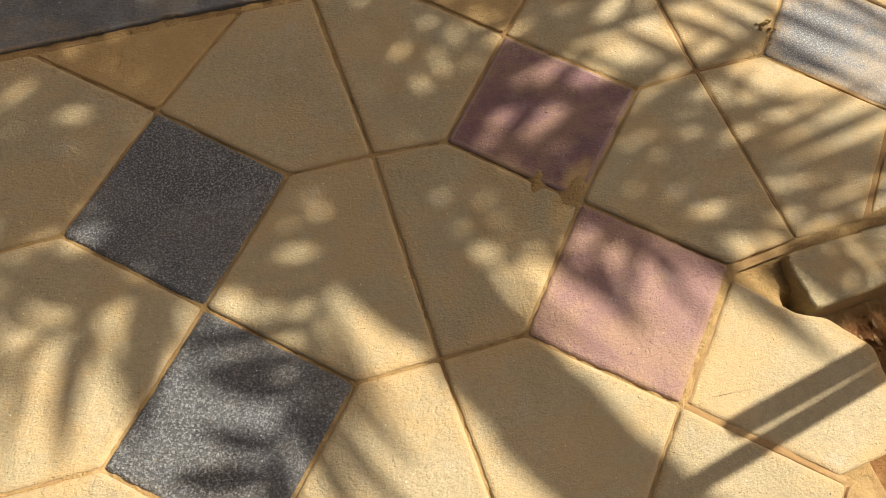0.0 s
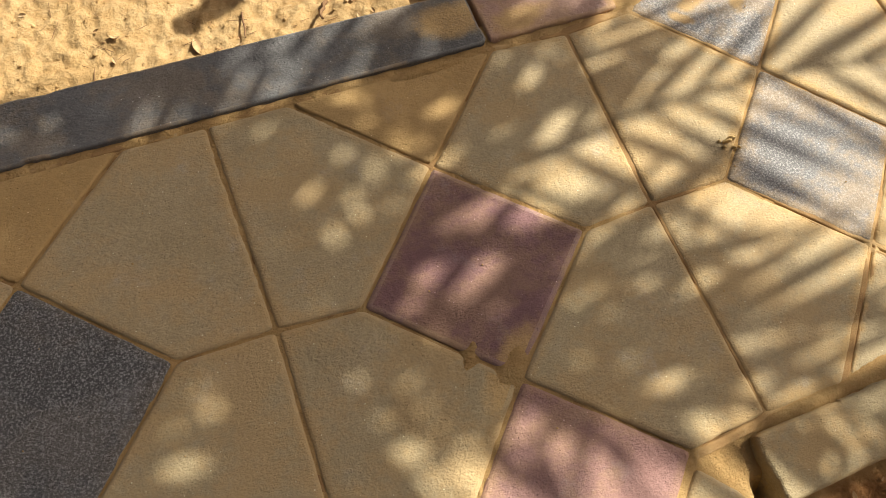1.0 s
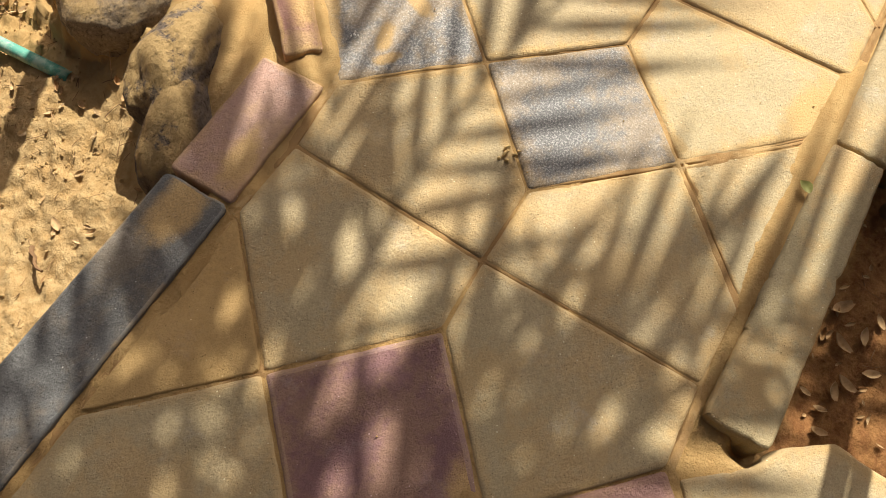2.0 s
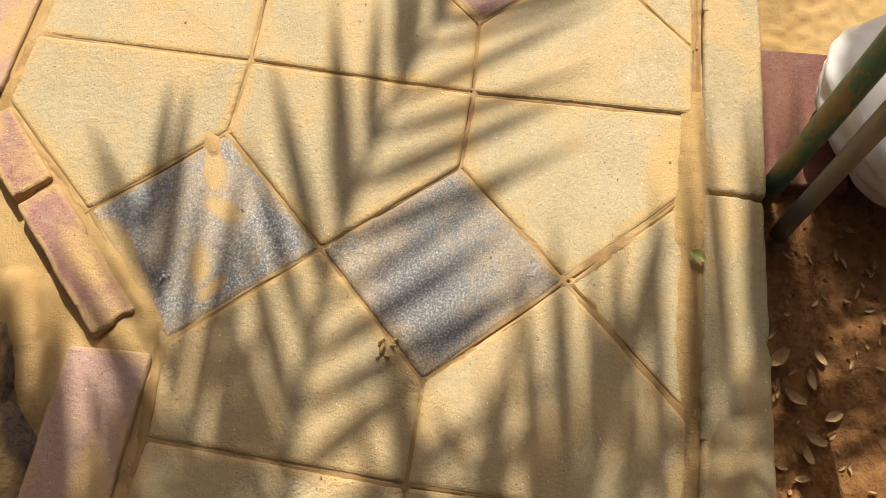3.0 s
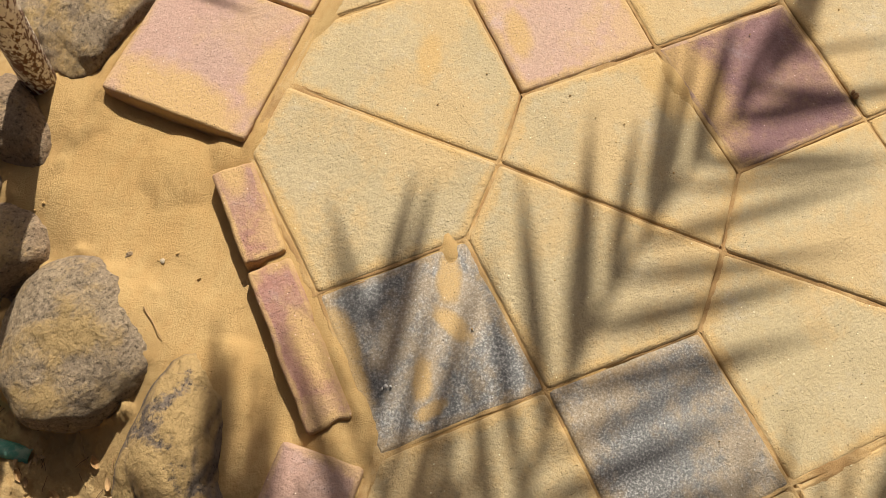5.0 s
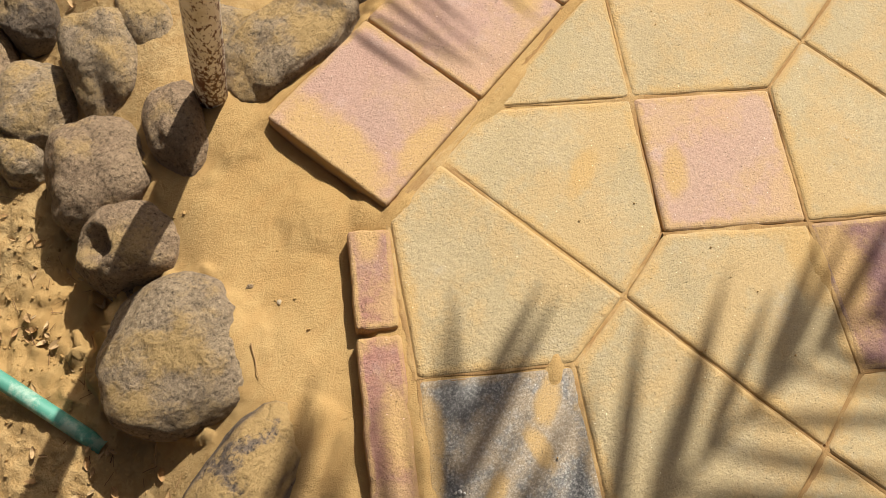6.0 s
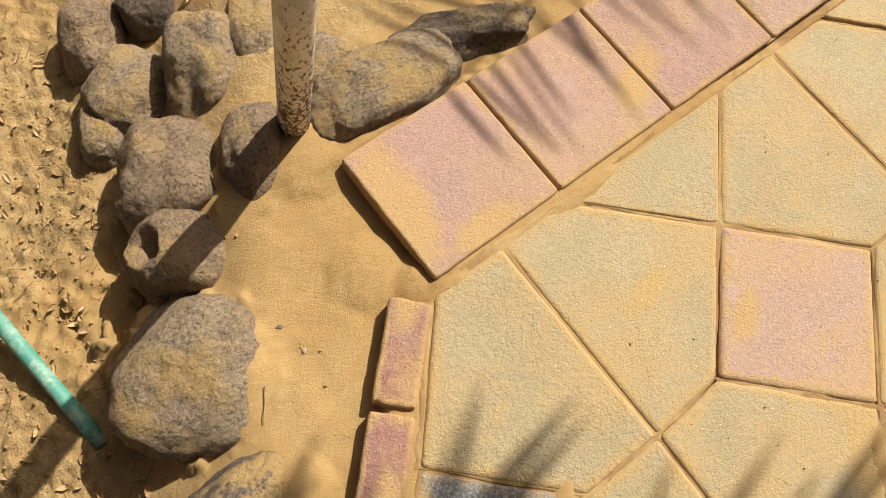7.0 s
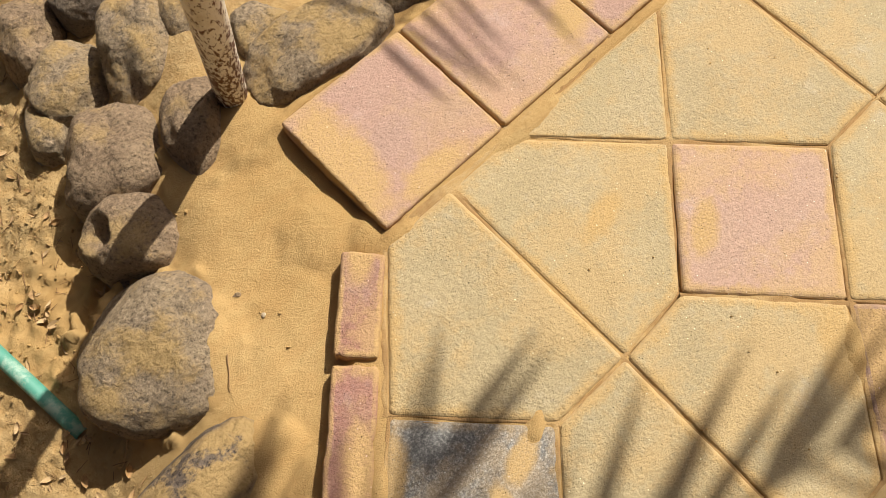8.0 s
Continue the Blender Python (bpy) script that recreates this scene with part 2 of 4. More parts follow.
def rock_material(name, colour, other, dust, lo=0.74, hi=0.98, flat=(0.40, 0.92)):
    m = Mat(name, 0.88, 0.3)
    big = m.noise(14, 5, 0.65)
    mid = m.noise(90, 5, 0.7)
    fine = m.noise(150, 4, 0.75)
    c = m.mix(m.ramp(big, 0.3, 0.7), colour, other)
    c = m.mix(m.ramp(fine, 0.53, 0.66, 0, 0.7), c, tuple(min(1, v * 1.9) for v in colour))
    c = m.mix(m.ramp(fine, 0.34, 0.48, 0.85, 0), c, tuple(v * 0.4 for v in colour))
    crystal = m.noise(330, 2, 0.5, kind="ShaderNodeTexVoronoi")
    c = m.mix(m.ramp(crystal, 0.12, 0.22, 0.35, 0.0), c, tuple(min(0.7, v * 1.9 + 0.03) for v in colour))
    c = m.mix(m.ramp(m.noise(210, 2, 0.5, kind="ShaderNodeTexVoronoi"), 0.14, 0.24, 0.45, 0.0), c, tuple(v * 0.3 for v in colour))
    up = m.ramp(m.axis(m.nor, 2), *flat)
    lie = m.ramp(m.math("ADD", m.math("ADD", m.noise(13, 3, 0.5), m.math("MULTIPLY", mid, 0.25)), m.math("MULTIPLY", fine, 0.3)), lo, hi)
    c = m.mix(m.math("MULTIPLY", m.math("MULTIPLY", up, lie), dust), c, SAND_PALE)
    n = m.bump(fine, 0.010, 1.0)
    n = m.bump(m.noise(28, 4, 0.55, stretch=(1, 1.5, 1)), 0.016, 0.7, m.bump(mid, 0.010, 0.9, n))
    n = m.bump(m.noise(45, 2, 0.5, kind="ShaderNodeTexVoronoi"), 0.006, 0.25, n)
    return m.done(c, n)


M_ROCK = rock_material("grey_rock", (0.29, 0.202, 0.128), (0.43, 0.31, 0.195), 0.75, 0.76, 0.96)
M_ROCK_DUSTY = rock_material("sandy_rock", (0.33, 0.25, 0.17), (0.45, 0.34, 0.215), 0.95, 0.68, 0.90)
M_ROCK_BURIED = rock_material("sand_covered_rock", (0.13, 0.10, 0.08), (0.24, 0.185, 0.14), 1.0, 0.60, 0.72, (0.35, 0.80))
M_ROCK_DARK = rock_material("dark_rock", (0.14, 0.11, 0.085), (0.25, 0.19, 0.13), 0.6)


def painted_pipe_material(name, paint, under, rust, wear_lo, wear_hi, rust_lo):
    m = Mat(name, 0.55, 0.4)
    w = m.noise(26, 6, 0.7, stretch=(1, 1, 0.45))
    s = m.noise(130, 4, 0.75)
    c = m.mix(m.ramp(m.noise(9, 4, 0.6), 0.3, 0.7, 0, 0.35), paint, tuple(v * 0.75 for v in paint))
    c = m.mix(m.ramp(w, wear_lo, wear_hi), c, under)
    c = m.mix(m.ramp(m.math("ADD", s, m.math("MULTIPLY", w, 0.3)), rust_lo, rust_lo + 0.06), c, rust)
    n = m.bump(m.math("ADD", s, w), 0.0009, 0.5)
    return m.done(c, n)


def post_material():
    """Pale paint, peeled to an older coat above; rust flecks that gather near the foot."""
    m = Mat("flaking_post_paint", 0.5, 0.4)
    z = m.axis(m.pos, 2)
    w = m.noise(30, 6, 0.7, stretch=(1, 1, 0.5))
    s = m.noise(165, 4, 0.7, stretch=(1, 1, 0.5))
    line = m.ramp(m.math("ADD", z, m.math("MULTIPLY", w, 0.16)), 0.415, 0.425)
    low = m.mix(m.ramp(w, 0.42, 0.6), (0.80, 0.75, 0.65), (0.68, 0.61, 0.48))
    high = m.mix(m.ramp(w, 0.5, 0.62), (0.52, 0.50, 0.46), (0.66, 0.62, 0.54))
    c = m.mix(line, low, high)
    amount = m.math("ADD", m.math("ADD", s, m.math("MULTIPLY", w, 0.25)), m.ramp(z, 0.0, 0.55, 0.09, -0.10))
    c = m.mix(m.ramp(amount, 0.67, 0.73), c, (0.12, 0.045, 0.022))
    return m.done(c, m.bump(m.math("ADD", m.math("ADD", s, w), m.math("MULTIPLY", line, -0.5)), 0.0016, 0.6))


M_POST = post_material()
M_GREEN = painted_pipe_material("green_pipe_paint", (0.10, 0.33, 0.25), (0.33, 0.47, 0.37), (0.42, 0.3, 0.14), 0.44, 0.62, 0.82)
M_GREEN_OLD = painted_pipe_material("old_green_paint", (0.07, 0.16, 0.10), (0.22, 0.17, 0.08), (0.3, 0.17, 0.06), 0.42, 0.55, 0.72)
M_GREY_PIPE = painted_pipe_material("grey_steel_pipe", (0.20, 0.19, 0.165), (0.27, 0.22, 0.15), (0.2, 0.1, 0.05), 0.45, 0.65, 0.82)


def leaf_material(name, a, b, rough=0.6):
    m = Mat(name, rough, 0.3)
    c = m.mix(m.isl, a, b)
    c = m.mix(m.ramp(m.noise(120, 4, 0.6), 0.4, 0.7, 0, 0.5), c, tuple(v * 0.6 for v in a))
    return m.done(c, m.bump(m.noise(200, 3, 0.6), 0.001, 0.4))


M_LITTER = leaf_material("dry_leaf", (0.38, 0.22, 0.09), (0.55, 0.40, 0.22), 0.8)
M_TWIG = leaf_material("dry_twig", (0.16, 0.09, 0.045), (0.34, 0.20, 0.09), 0.9)
M_LEAF = leaf_material("green_leaf", (0.36, 0.37, 0.10), (0.42, 0.40, 0.13), 0.5)
M_FROND = leaf_material("palm_leaflet", (0.07, 0.10, 0.035), (0.11, 0.13, 0.05), 0.5)
M_RACHIS = leaf_material("palm_rib", (0.25, 0.22, 0.08), (0.3, 0.26, 0.1), 0.5)
M_TRUNK = rock_material("palm_trunk", (0.16, 0.10, 0.06), (0.22, 0.15, 0.09), 0.3)
M_CRUMB = leaf_material("dried_mud", (0.62, 0.46, 0.2), (0.6, 0.42, 0.18), 0.95)
M_PLASTIC = Mat("white_plastic", 0.35, 0.5)
M_PLASTIC = M_PLASTIC.done(M_PLASTIC.mix(M_PLASTIC.ramp(M_PLASTIC.noise(18, 5, 0.6), 0.45, 0.7, 0, 0.3), (0.78, 0.76, 0.72), (0.6, 0.5, 0.36)))
M_PEBBLE = leaf_material("pebble", (0.45, 0.32, 0.18), (0.6, 0.5, 0.36), 0.9)


WORN = {
    "cream_tile": paving_material("cream_arris", (0.52, 0.40, 0.22), (0.46, 0.34, 0.18), (0.66, 0.56, 0.38), 0.3, 0.45, coarse=True),
    "grey_kerb": paving_material("grey_arris", (0.22, 0.215, 0.20), (0.15, 0.147, 0.14), (0.4, 0.39, 0.36), 0.4, 0.35),
    "purple_tile": paving_material("purple_arris", (0.33, 0.21, 0.20), (0.24, 0.13, 0.13), (0.45, 0.33, 0.31), 0.3, 0.3),
}


# ---- making ----
def mesh_of(bm, name, material, smooth=False):
    me = bpy.data.meshes.new(name)
    bm.to_mesh(me)
    bm.free()
    me.materials.append(material)
    if material.name in WORN:
        me.materials.append(WORN[material.name])
    if smooth:
        me.polygons.foreach_set("use_smooth", [True] * len(me.polygons))
    return me


def part(name, bm, material, parent=None, label="", smooth=False):
    """One mesh object from a bmesh, under a thing or a part."""
    ob = new(name, mesh_of(bm, name, material, smooth))
    ob.parent = parent
    return tagged(ob, label)


def empty(name, at=(0, 0, 0)):
    ob = new(name)
    ob.location = at
    ob.empty_display_size = 0.05
    return ob


rng = random.Random(7)


def smooth01(a, b, x):
    t = np.clip((x - a) / (b - a), 0, 1)
    return t * t * (3 - 2 * t)


def worn_outline(poly, inset, step, wobble, rounding, seed):
    """The outline of a cut or cast tile: drawn in by half a joint, corners rounded, edges a little chipped."""
    pts = [Vector(p) for p in poly]
    area = sum(a.x * b.y - b.x * a.y for a, b in zip(pts, pts[1:] + pts[:1]))
    if area < 0:
        pts.reverse()
    n = len(pts)
    ins = []
    for k in range(n):
        a, b, c = pts[k - 1], pts[k], pts[(k + 1) % n]
        d1, d2 = (b - a).normalized(), (c - b).normalized()
        n1, n2 = Vector((-d1.y, d1.x)), Vector((-d2.y, d2.x))
        ins.append(b + (n1 + n2) * (inset / max(0.3, 1 + n1.dot(n2))))
    out = []
    for k in range(n):
        a, b, c = ins[k - 1], ins[k], ins[(k + 1) % n]
        r1 = min(rounding, (a - b).length * 0.4)
        r2 = min(rounding, (c - b).length * 0.4)
        p, q = b + (a - b).normalized() * r1, b + (c - b).normalized() * r2
        for s in (0, 0.5, 1):
            out.append((1 - s) ** 2 * p + 2 * s * (1 - s) * b + s * s * q)
        nxt = ins[(k + 1) % n]
        end = nxt + (b - nxt).normalized() * min(rounding, (b - nxt).length * 0.4)
        m = max(1, int((end - q).length / step))
        out += [q.lerp(end, s / m) for s in range(1, m)]
    mid = sum(out, Vector((0, 0))) / len(out)
    res = []
    for p in out:
        w = noise.noise(Vector((p.x * 90, p.y * 90, seed))) * 0.6 + noise.noise(Vector((p.x * 28, p.y * 28, seed + 5)))
        chip = max(0.0, noise.noise(Vector((p.x * 45, p.y * 45, seed + 9))) - 0.35) * 3
        res.append(p + (mid - p).normalized() * (w * wobble + chip * wobble * 1.6))
    return res


def slab_bm(poly, top=0.0, thick=0.04, inset=0.0022, bevel=0.0085, wobble=0.0007, rounding=0.007, step=0.009, seed=0.0, tilt=(0, 0), rim=0.0, deep=None):
    """A tile or kerb stone: worn outline, rounded arris, body."""
    o = worn_outline(poly, inset, step, wobble, rounding, seed)
    mid = sum(o, Vector((0, 0))) / len(o)

    def z_at(p):
        return top + tilt[0] * (p.x - mid.x) + tilt[1] * (p.y - mid.y)

    bm = bmesh.new()
    edge = bm.verts.layers.float.new("rim")
    rings = []
    deep = bevel * 0.9 if deep is None else deep
    for draw, down in ((-0.001, thick), (0.0, deep), (bevel * 0.25, deep * 0.42), (bevel * 0.6, deep * 0.1), (bevel, 0.0)):
        ring = []
        for k, p in enumerate(o):
            t = (o[(k + 1) % len(o)] - o[k - 1]).normalized()
            q = p + Vector((-t.y, t.x)) * draw
            j = noise.noise(Vector((p.x * 60, p.y * 60, seed + 3))) * 0.0006 if down < thick else 0
            v = bm.verts.new((q.x, q.y, z_at(q) - down + j))
            v[edge] = 1.0 if rim else 0.0
            ring.append(v)
        rings.append(ring)
    n = len(o)
    if rim:
        ring = []
        for v in rings[-1]:
            q = v.co.xy.lerp(mid, rim)
            ring.append(bm.verts.new((q.x, q.y, z_at(q))))
        rings.append(ring)
    for level, (a, b) in enumerate(zip(rings, rings[1:])):
        for k in range(n):
            bm.faces.new((a[k], a[(k + 1) % n], b[(k + 1) % n], b[k])).material_index = 1 if 0 < level < 4 else 0
    heart = bm.verts.new((mid.x, mid.y, z_at(mid)))
    for k in range(n):
        bm.faces.new((rings[-1][k], rings[-1][(k + 1) % n], heart))
    bm.faces.new(list(reversed(rings[0])))
    return bm


def pipe_bm(a, b, radius, sides=24, rings=12, wall=0.003, bend=0.0, seed=0.0):
    """A hollow pipe with small dents, open at the upper end."""
    a, b = Vector(a), Vector(b)
    ax = (b - a).normalized()
    u = ax.orthogonal().normalized()
    v = ax.cross(u)
    bm = bmesh.new()
    rs = []
    for inner in (0, 1):
        for i in range(rings + 1):
            s = i / rings if not inner else 1 - i / rings
            c = a.lerp(b, s) + u * (bend * math.sin(s * math.pi))
            r = radius - inner * wall
            ring = []
            for k in range(sides):
                th = 2 * math.pi * k / sides
                d = noise.noise(Vector((math.cos(th) * 2, math.sin(th) * 2, s * 9 + seed))) * 0.0008
                ring.append(bm.verts.new(c + (u * math.cos(th) + v * math.sin(th)) * (r + d)))
            rs.append(ring)
    for p, q in zip(rs, rs[1:]):
        for k in range(sides):
            bm.faces.new((p[k], p[(k + 1) % sides], q[(k + 1) % sides], q[k]))
    p, q = rs[-1], rs[0]
    for k in range(sides):
        bm.faces.new((p[k], p[(k + 1) % sides], q[(k + 1) % sides], q[k]))
    bmesh.ops.recalc_face_normals(bm, faces=bm.faces)
    return bm


# ---- the paving's lattice: square tiles corner to corner in columns, five-sided tiles between ----
SIDE, GAP = 0.25, 0.2575
DIA = SIDE * math.sqrt(2)
PITCH = DIA + GAP
KERB_L, KERB_R = 0.365, -0.367


# hand-laid corners that stray from the lattice, in millimetres
STRAY = {("L", 0, -1): (2, -7), ("L", 1, -1): (0, -7), ("L", 1, 0): (-1, -7), ("L", 2, 0): (6, 4), ("L", 2, 1): (10, 5), ("L", 3, 1): (1, 6), ("R", 0, 0): (-5, 6), ("R", 1, 0): (7, -1), ("R", 2, 0): (-15, -4), ("R", 2, 1): (-7, 3), ("T", 0, 0): (-1, 6), ("T", 1, -1): (-5, -2), ("T", 2, 1): (10, -6), ("T", 3, 0): (-6, 5), ("m", 0, -1): (-4, -4), ("m", 0, 0): (5, 3), ("m", 1, -1): (-1, 7), ("m", 1, 0): (-2, 5), ("m", 1, 1): (9, -6), ("m", 2, 0): (-9, -6)}


def corner(kind, i, j, x, y):
    dx, dy = STRAY.get((kind, i, j), (0, 0))
    return (x + dx / 1000, y + dy / 1000)


def left(i, j):
    return corner("L", i, j, i * PITCH - DIA / 2, j * DIA)


def right(i, j):
    return corner("R", i, j, i * PITCH + DIA / 2, j * DIA)


def tip(i, j):
    return corner("T", i, j, i * PITCH, (j + 0.5) * DIA)


def mid(i, j):
    return corner("m", i, j, (i + 0.5) * PITCH, j * DIA)


# ---- ground ----
def height(x, y):
    """Height of the sand and soil at x, y (arrays)."""
    def band(a, b, c, d, w=0.015):
        return smooth01(a - w, a + w, x) * (1 - smooth01(b - w, b + w, x)) * smooth01(c - w, c + w, y) * (1 - smooth01(d - w, d + w, y))
    under = np.maximum.reduce([band(-9, 0.86, -9, 0.42), band(0.8, 30, -0.42, 0.40), band(1.435, 30, 0.35, 0.93),
                               band(1.0, 1.6, 0.35, 0.71) * smooth01(-0.612, -0.642, y - x)])
    under *= 1 - 0.999 * smooth01(0.90, 0.93, x) * (1 - smooth01(-0.46, -0.43, y))
    n1 = np.array([noise.fractal(Vector((a * 7, b * 7, 1)), 1.0, 2.0, 3) for a, b in zip(x, y)])
    n2 = np.array([noise.fractal(Vector((a * 40, b * 40, 4)), 1.0, 2.0, 3) for a, b in zip(x, y)])
    n3 = np.array([noise.noise(Vector((a * 16, b * 16, 8))) for a, b in zip(x, y)])
    rough = np.clip(smooth01(0.0, 0.12, (x - 0.86) * -0.848 + (y - 0.56) * 0.53), 0.10, 1)
    # the garden bed lies lower than the paving; the stones hold the bank
    bank = (x - 0.86) * -0.848 + (y - 0.56) * 0.53
    fall = 0.135 * smooth01(-0.14, 0.13, bank) + 0.03 * smooth01(0.15, 0.30, bank)
    open_sand = -0.030 + 0.007 * n1 - fall + rough * (0.011 * n2 + 0.014 * np.clip(n3 - 0.1, 0, 1))
    soil = -0.085 + 0.012 * n1 + 0.006 * n2
    k = smooth01(-0.40, -0.46, y)
    outside = open_sand * (1 - k) + soil * k
    n4 = np.array([noise.noise(Vector((a * 75, b * 75, 13))) for a, b in zip(x, y)])
    joint = -0.0049 + 0.0030 * smooth01(0.9, 1.25, x) + 0.0040 * n2 + 0.0030 * n1 + 0.0022 * n4
    joint = np.minimum(joint, -0.0042 + 0.0006 * n4)
    # the hollow under the sunken tile at the kerb's end
    beyond = (x - 0.62) * 0.69 - (y + 0.53) * 0.72
    dip = smooth01(-0.004, 0.010, beyond) * smooth01(-0.74, -0.70, y) * smooth01(0.6, 0.62, x)
    joint = joint * (1 - dip) - 0.018 * dip
    hollow = band(0.815, 1.2, -9, -0.37, 0.02)
    joint = joint * (1 - hollow) - 0.020 * hollow
    return outside * (1 - under) + joint * under


# x, y, half sizes, turn, height: sand drifted against stones and swept onto the paving
MOUNDS = [
    (1.112, 0.795, 0.042, 0.052, 0, -0.012), (1.07, 0.60, 0.05, 0.035, 10, -0.012),
    (1.40, 1.00, 0.07, 0.05, 0, -0.014), (1.52, 0.975, 0.12, 0.012, 0, -0.004), (1.35, 0.80, 0.05, 0.05, 45, -0.016), (1.40, 0.74, 0.03, 0.03, 0, -0.010),
    (0.605, -0.155, 0.05, 0.025, 40, 0.0022), (1.775, 0.135, 0.06, 0.022, 45, 0.0018), (0.555, -0.12, 0.04, 0.016, 55, 0.0015),
    (1.42, -0.352, 0.14, 0.022, 0, 0.006), (1.18, -0.352, 0.14, 0.02, 0, 0.004), (1.02, -0.355, 0.10, 0.012, 0, 0.003),
    (1.15, 0.455, 0.045, 0.018, 45, 0.002), (1.105, 0.405, 0.04, 0.016, 45, 0.0025),
    (1.37, 0.375, 0.03, 0.012, 30, 0.0045), (1.06, 0.385, 0.04, 0.02, 0, 0.003), (1.045, 0.40, 0.035, 0.03, 45, 0.002),
    (1.70, 0.70, 0.08, 0.014, 0, 0.004), (1.43, 0.705, 0.04, 0.016, 0, 0.003),
    (1.95, 0.71, 0.10, 0.012, 0, 0.003), (2.02, 0.19, 0.06, 0.014, -45, 0.002), (0.66, 0.345, 0.10, 0.012, 0, 0.002),
]


def build_ground():
    def axis(lo, hi, step, far):
        core = list(np.arange(lo, hi + 1e-6, step))
        out = [step * 1.6 ** k for k in range(1, 60)]
        s, grow = 0.0, []
        for d in out:
            s += d
            if s > far:
                break
            grow.append(s)
        grow.append(far)
        return np.array([lo - g for g in reversed(grow)] + core + [hi + g for g in grow])
    xs, ys = axis(-0.45, 2.6, 0.0065, 400), axis(-1.0, 1.75, 0.0065, 400)
    X, Y = np.meshgrid(xs, ys)
    x, y = X.ravel(), Y.ravel()
    z = height(x, y)
    for mx, my, a, b, turn, h in MOUNDS:
        c, s = math.cos(radians(turn)), math.sin(radians(turn))
        near = (np.abs(x - mx) < 0.3) & (np.abs(y - my) < 0.3)
        dx, dy = x[near] - mx, y[near] - my
        r2 = ((dx * c + dy * s) / a) ** 2 + ((dy * c - dx * s) / b) ** 2
        w = np.array([noise.fractal(Vector((p * 30, q * 30, 2)), 1.0, 2.0, 3) for p, q in zip(x[near], y[near])])
        w2 = np.array([noise.noise(Vector((p * 85, q * 85, 6))) for p, q in zip(x[near], y[near])])
        even = 0.25 if h > 0.008 else 1.0
        z[near] = np.maximum(z[near], h - 0.007 * r2 * (1 + 0.5 * even * w) + even * (0.0012 * w + 0.0016 * w2))
    ny, nx = X.shape
    i = np.arange(ny * nx).reshape(ny, nx)
    f = np.stack([i[:-1, :-1].ravel(), i[:-1, 1:].ravel(), i[1:, 1:].ravel(), i[1:, :-1].ravel()], 1)
    me = bpy.data.meshes.new("ground")
    me.from_pydata(np.stack([x, y, z], 1).tolist(), [], f.tolist())
    me.materials.append(M_SAND)
    me.polygons.foreach_set("use_smooth", [True] * len(me.polygons))
    return tagged(new("ground", me), "loose ochre sand with clods, dark soil behind kerb", "ground", kind="structure")


build_ground()

# ---- kerbs ----
kerb_grey = tagged(empty("kerb_left"), "grey concrete kerb along the paving's sandy edge", "kerb", kind="structure")
for k, (a, b) in enumerate(((-1.6, -0.72), (-0.72, 0.787))):
    bm = slab_bm([(a, KERB_L), (b, KERB_L), (b, 0.483), (a, 0.483)], 0.004, 0.30, 0.002, 0.0045, 0.0026, 0.010, 0.008, 20 + k)
    part("kerb_stone", bm, M_KERB_GREY, kerb_grey)
kerb_pale = tagged(empty("kerb_right"), "pale sandy concrete kerb stones with chipped end", "kerb", kind="structure")
for k, (a, b) in enumerate(((0.877, 1.392), (1.394, 2.3), (2.302, 3.2))):
    dz = 0.004 if k == 0 else 0.0
    bm = slab_bm([(a, KERB_R + dz), (b, KERB_R), (b, -0.463 + dz), (a, -0.466)], 0.002 + dz, 0.11, 0.002, 0.007, 0.0042, 0.012, 0.009, 30 + k)
    part("kerb_stone", bm, M_KERB, kerb_pale)

# ---- stones beside the paving ----
def rock_bm(rx, ry, rz, seed, lump=0.16, square=2.6, cuts=4, dents=()):
    """A water-worn stone: blunt ellipsoid, a few rubbed facets, hollows pressed into it, rough skin."""
    bm = bmesh.new()
    bmesh.ops.create_icosphere(bm, subdivisions=5, radius=1)
    r = random.Random(seed)
    facets = [(Vector((r.uniform(-1, 1), r.uniform(-1, 1), r.uniform(-0.1, 1))).normalized(), r.uniform(0.80, 0.95)) for _ in range(cuts)]
    hollows = [(Vector(d).normalized(), math.cos(radians(wide)), deep) for d, wide, deep in dents]
    s = Vector((seed * 3.7, seed * 1.9, seed))
    for v in bm.verts:
        p = v.co.normalized()
        q = (abs(p.x) ** square + abs(p.y) ** square + abs(p.z) ** square) ** (-1 / square)
        for n, d in facets:
            over_by = p.dot(n) * q - d
            if over_by > 0:
                q -= over_by * 0.7 * max(0.0, p.dot(n))
        for n, c, deep in hollows:
            k = (p.dot(n) - c) / (1 - c) + noise.noise(p * 5 + s) * 0.25
            if k > 0:
                k = min(1.0, k)
                q -= deep * k * k * (3 - 2 * k)
        d = noise.noise(p * 1.1 + s) * lump + noise.noise(p * 2.6 + s) * lump * 0.4
        d += noise.noise(p * 6 + s) * 0.030 + noise.noise(p * 15 + s) * 0.014 + noise.noise(p * 34 + s) * 0.009
        p = p * q * (1 + d)
        v.co = (p.x * rx * 1.06, p.y * ry * 1.06, p.z * rz * 1.12)
    return bm


def rock(x, y, rx, ry, rz, turn, seed, material, label, z=-0.03, tilt=(0, 0), lump=0.14, square=2.5, cuts=4, dents=()):
    ob = part("stone", rock_bm(rx, ry, rz, seed, lump, square, cuts, dents), material, None, "", True)
    ob.matrix_world = pose(x, y, z, tilt[0], tilt[1], turn)
    return tagged(ob, label, "stone", "stones beside the paving")


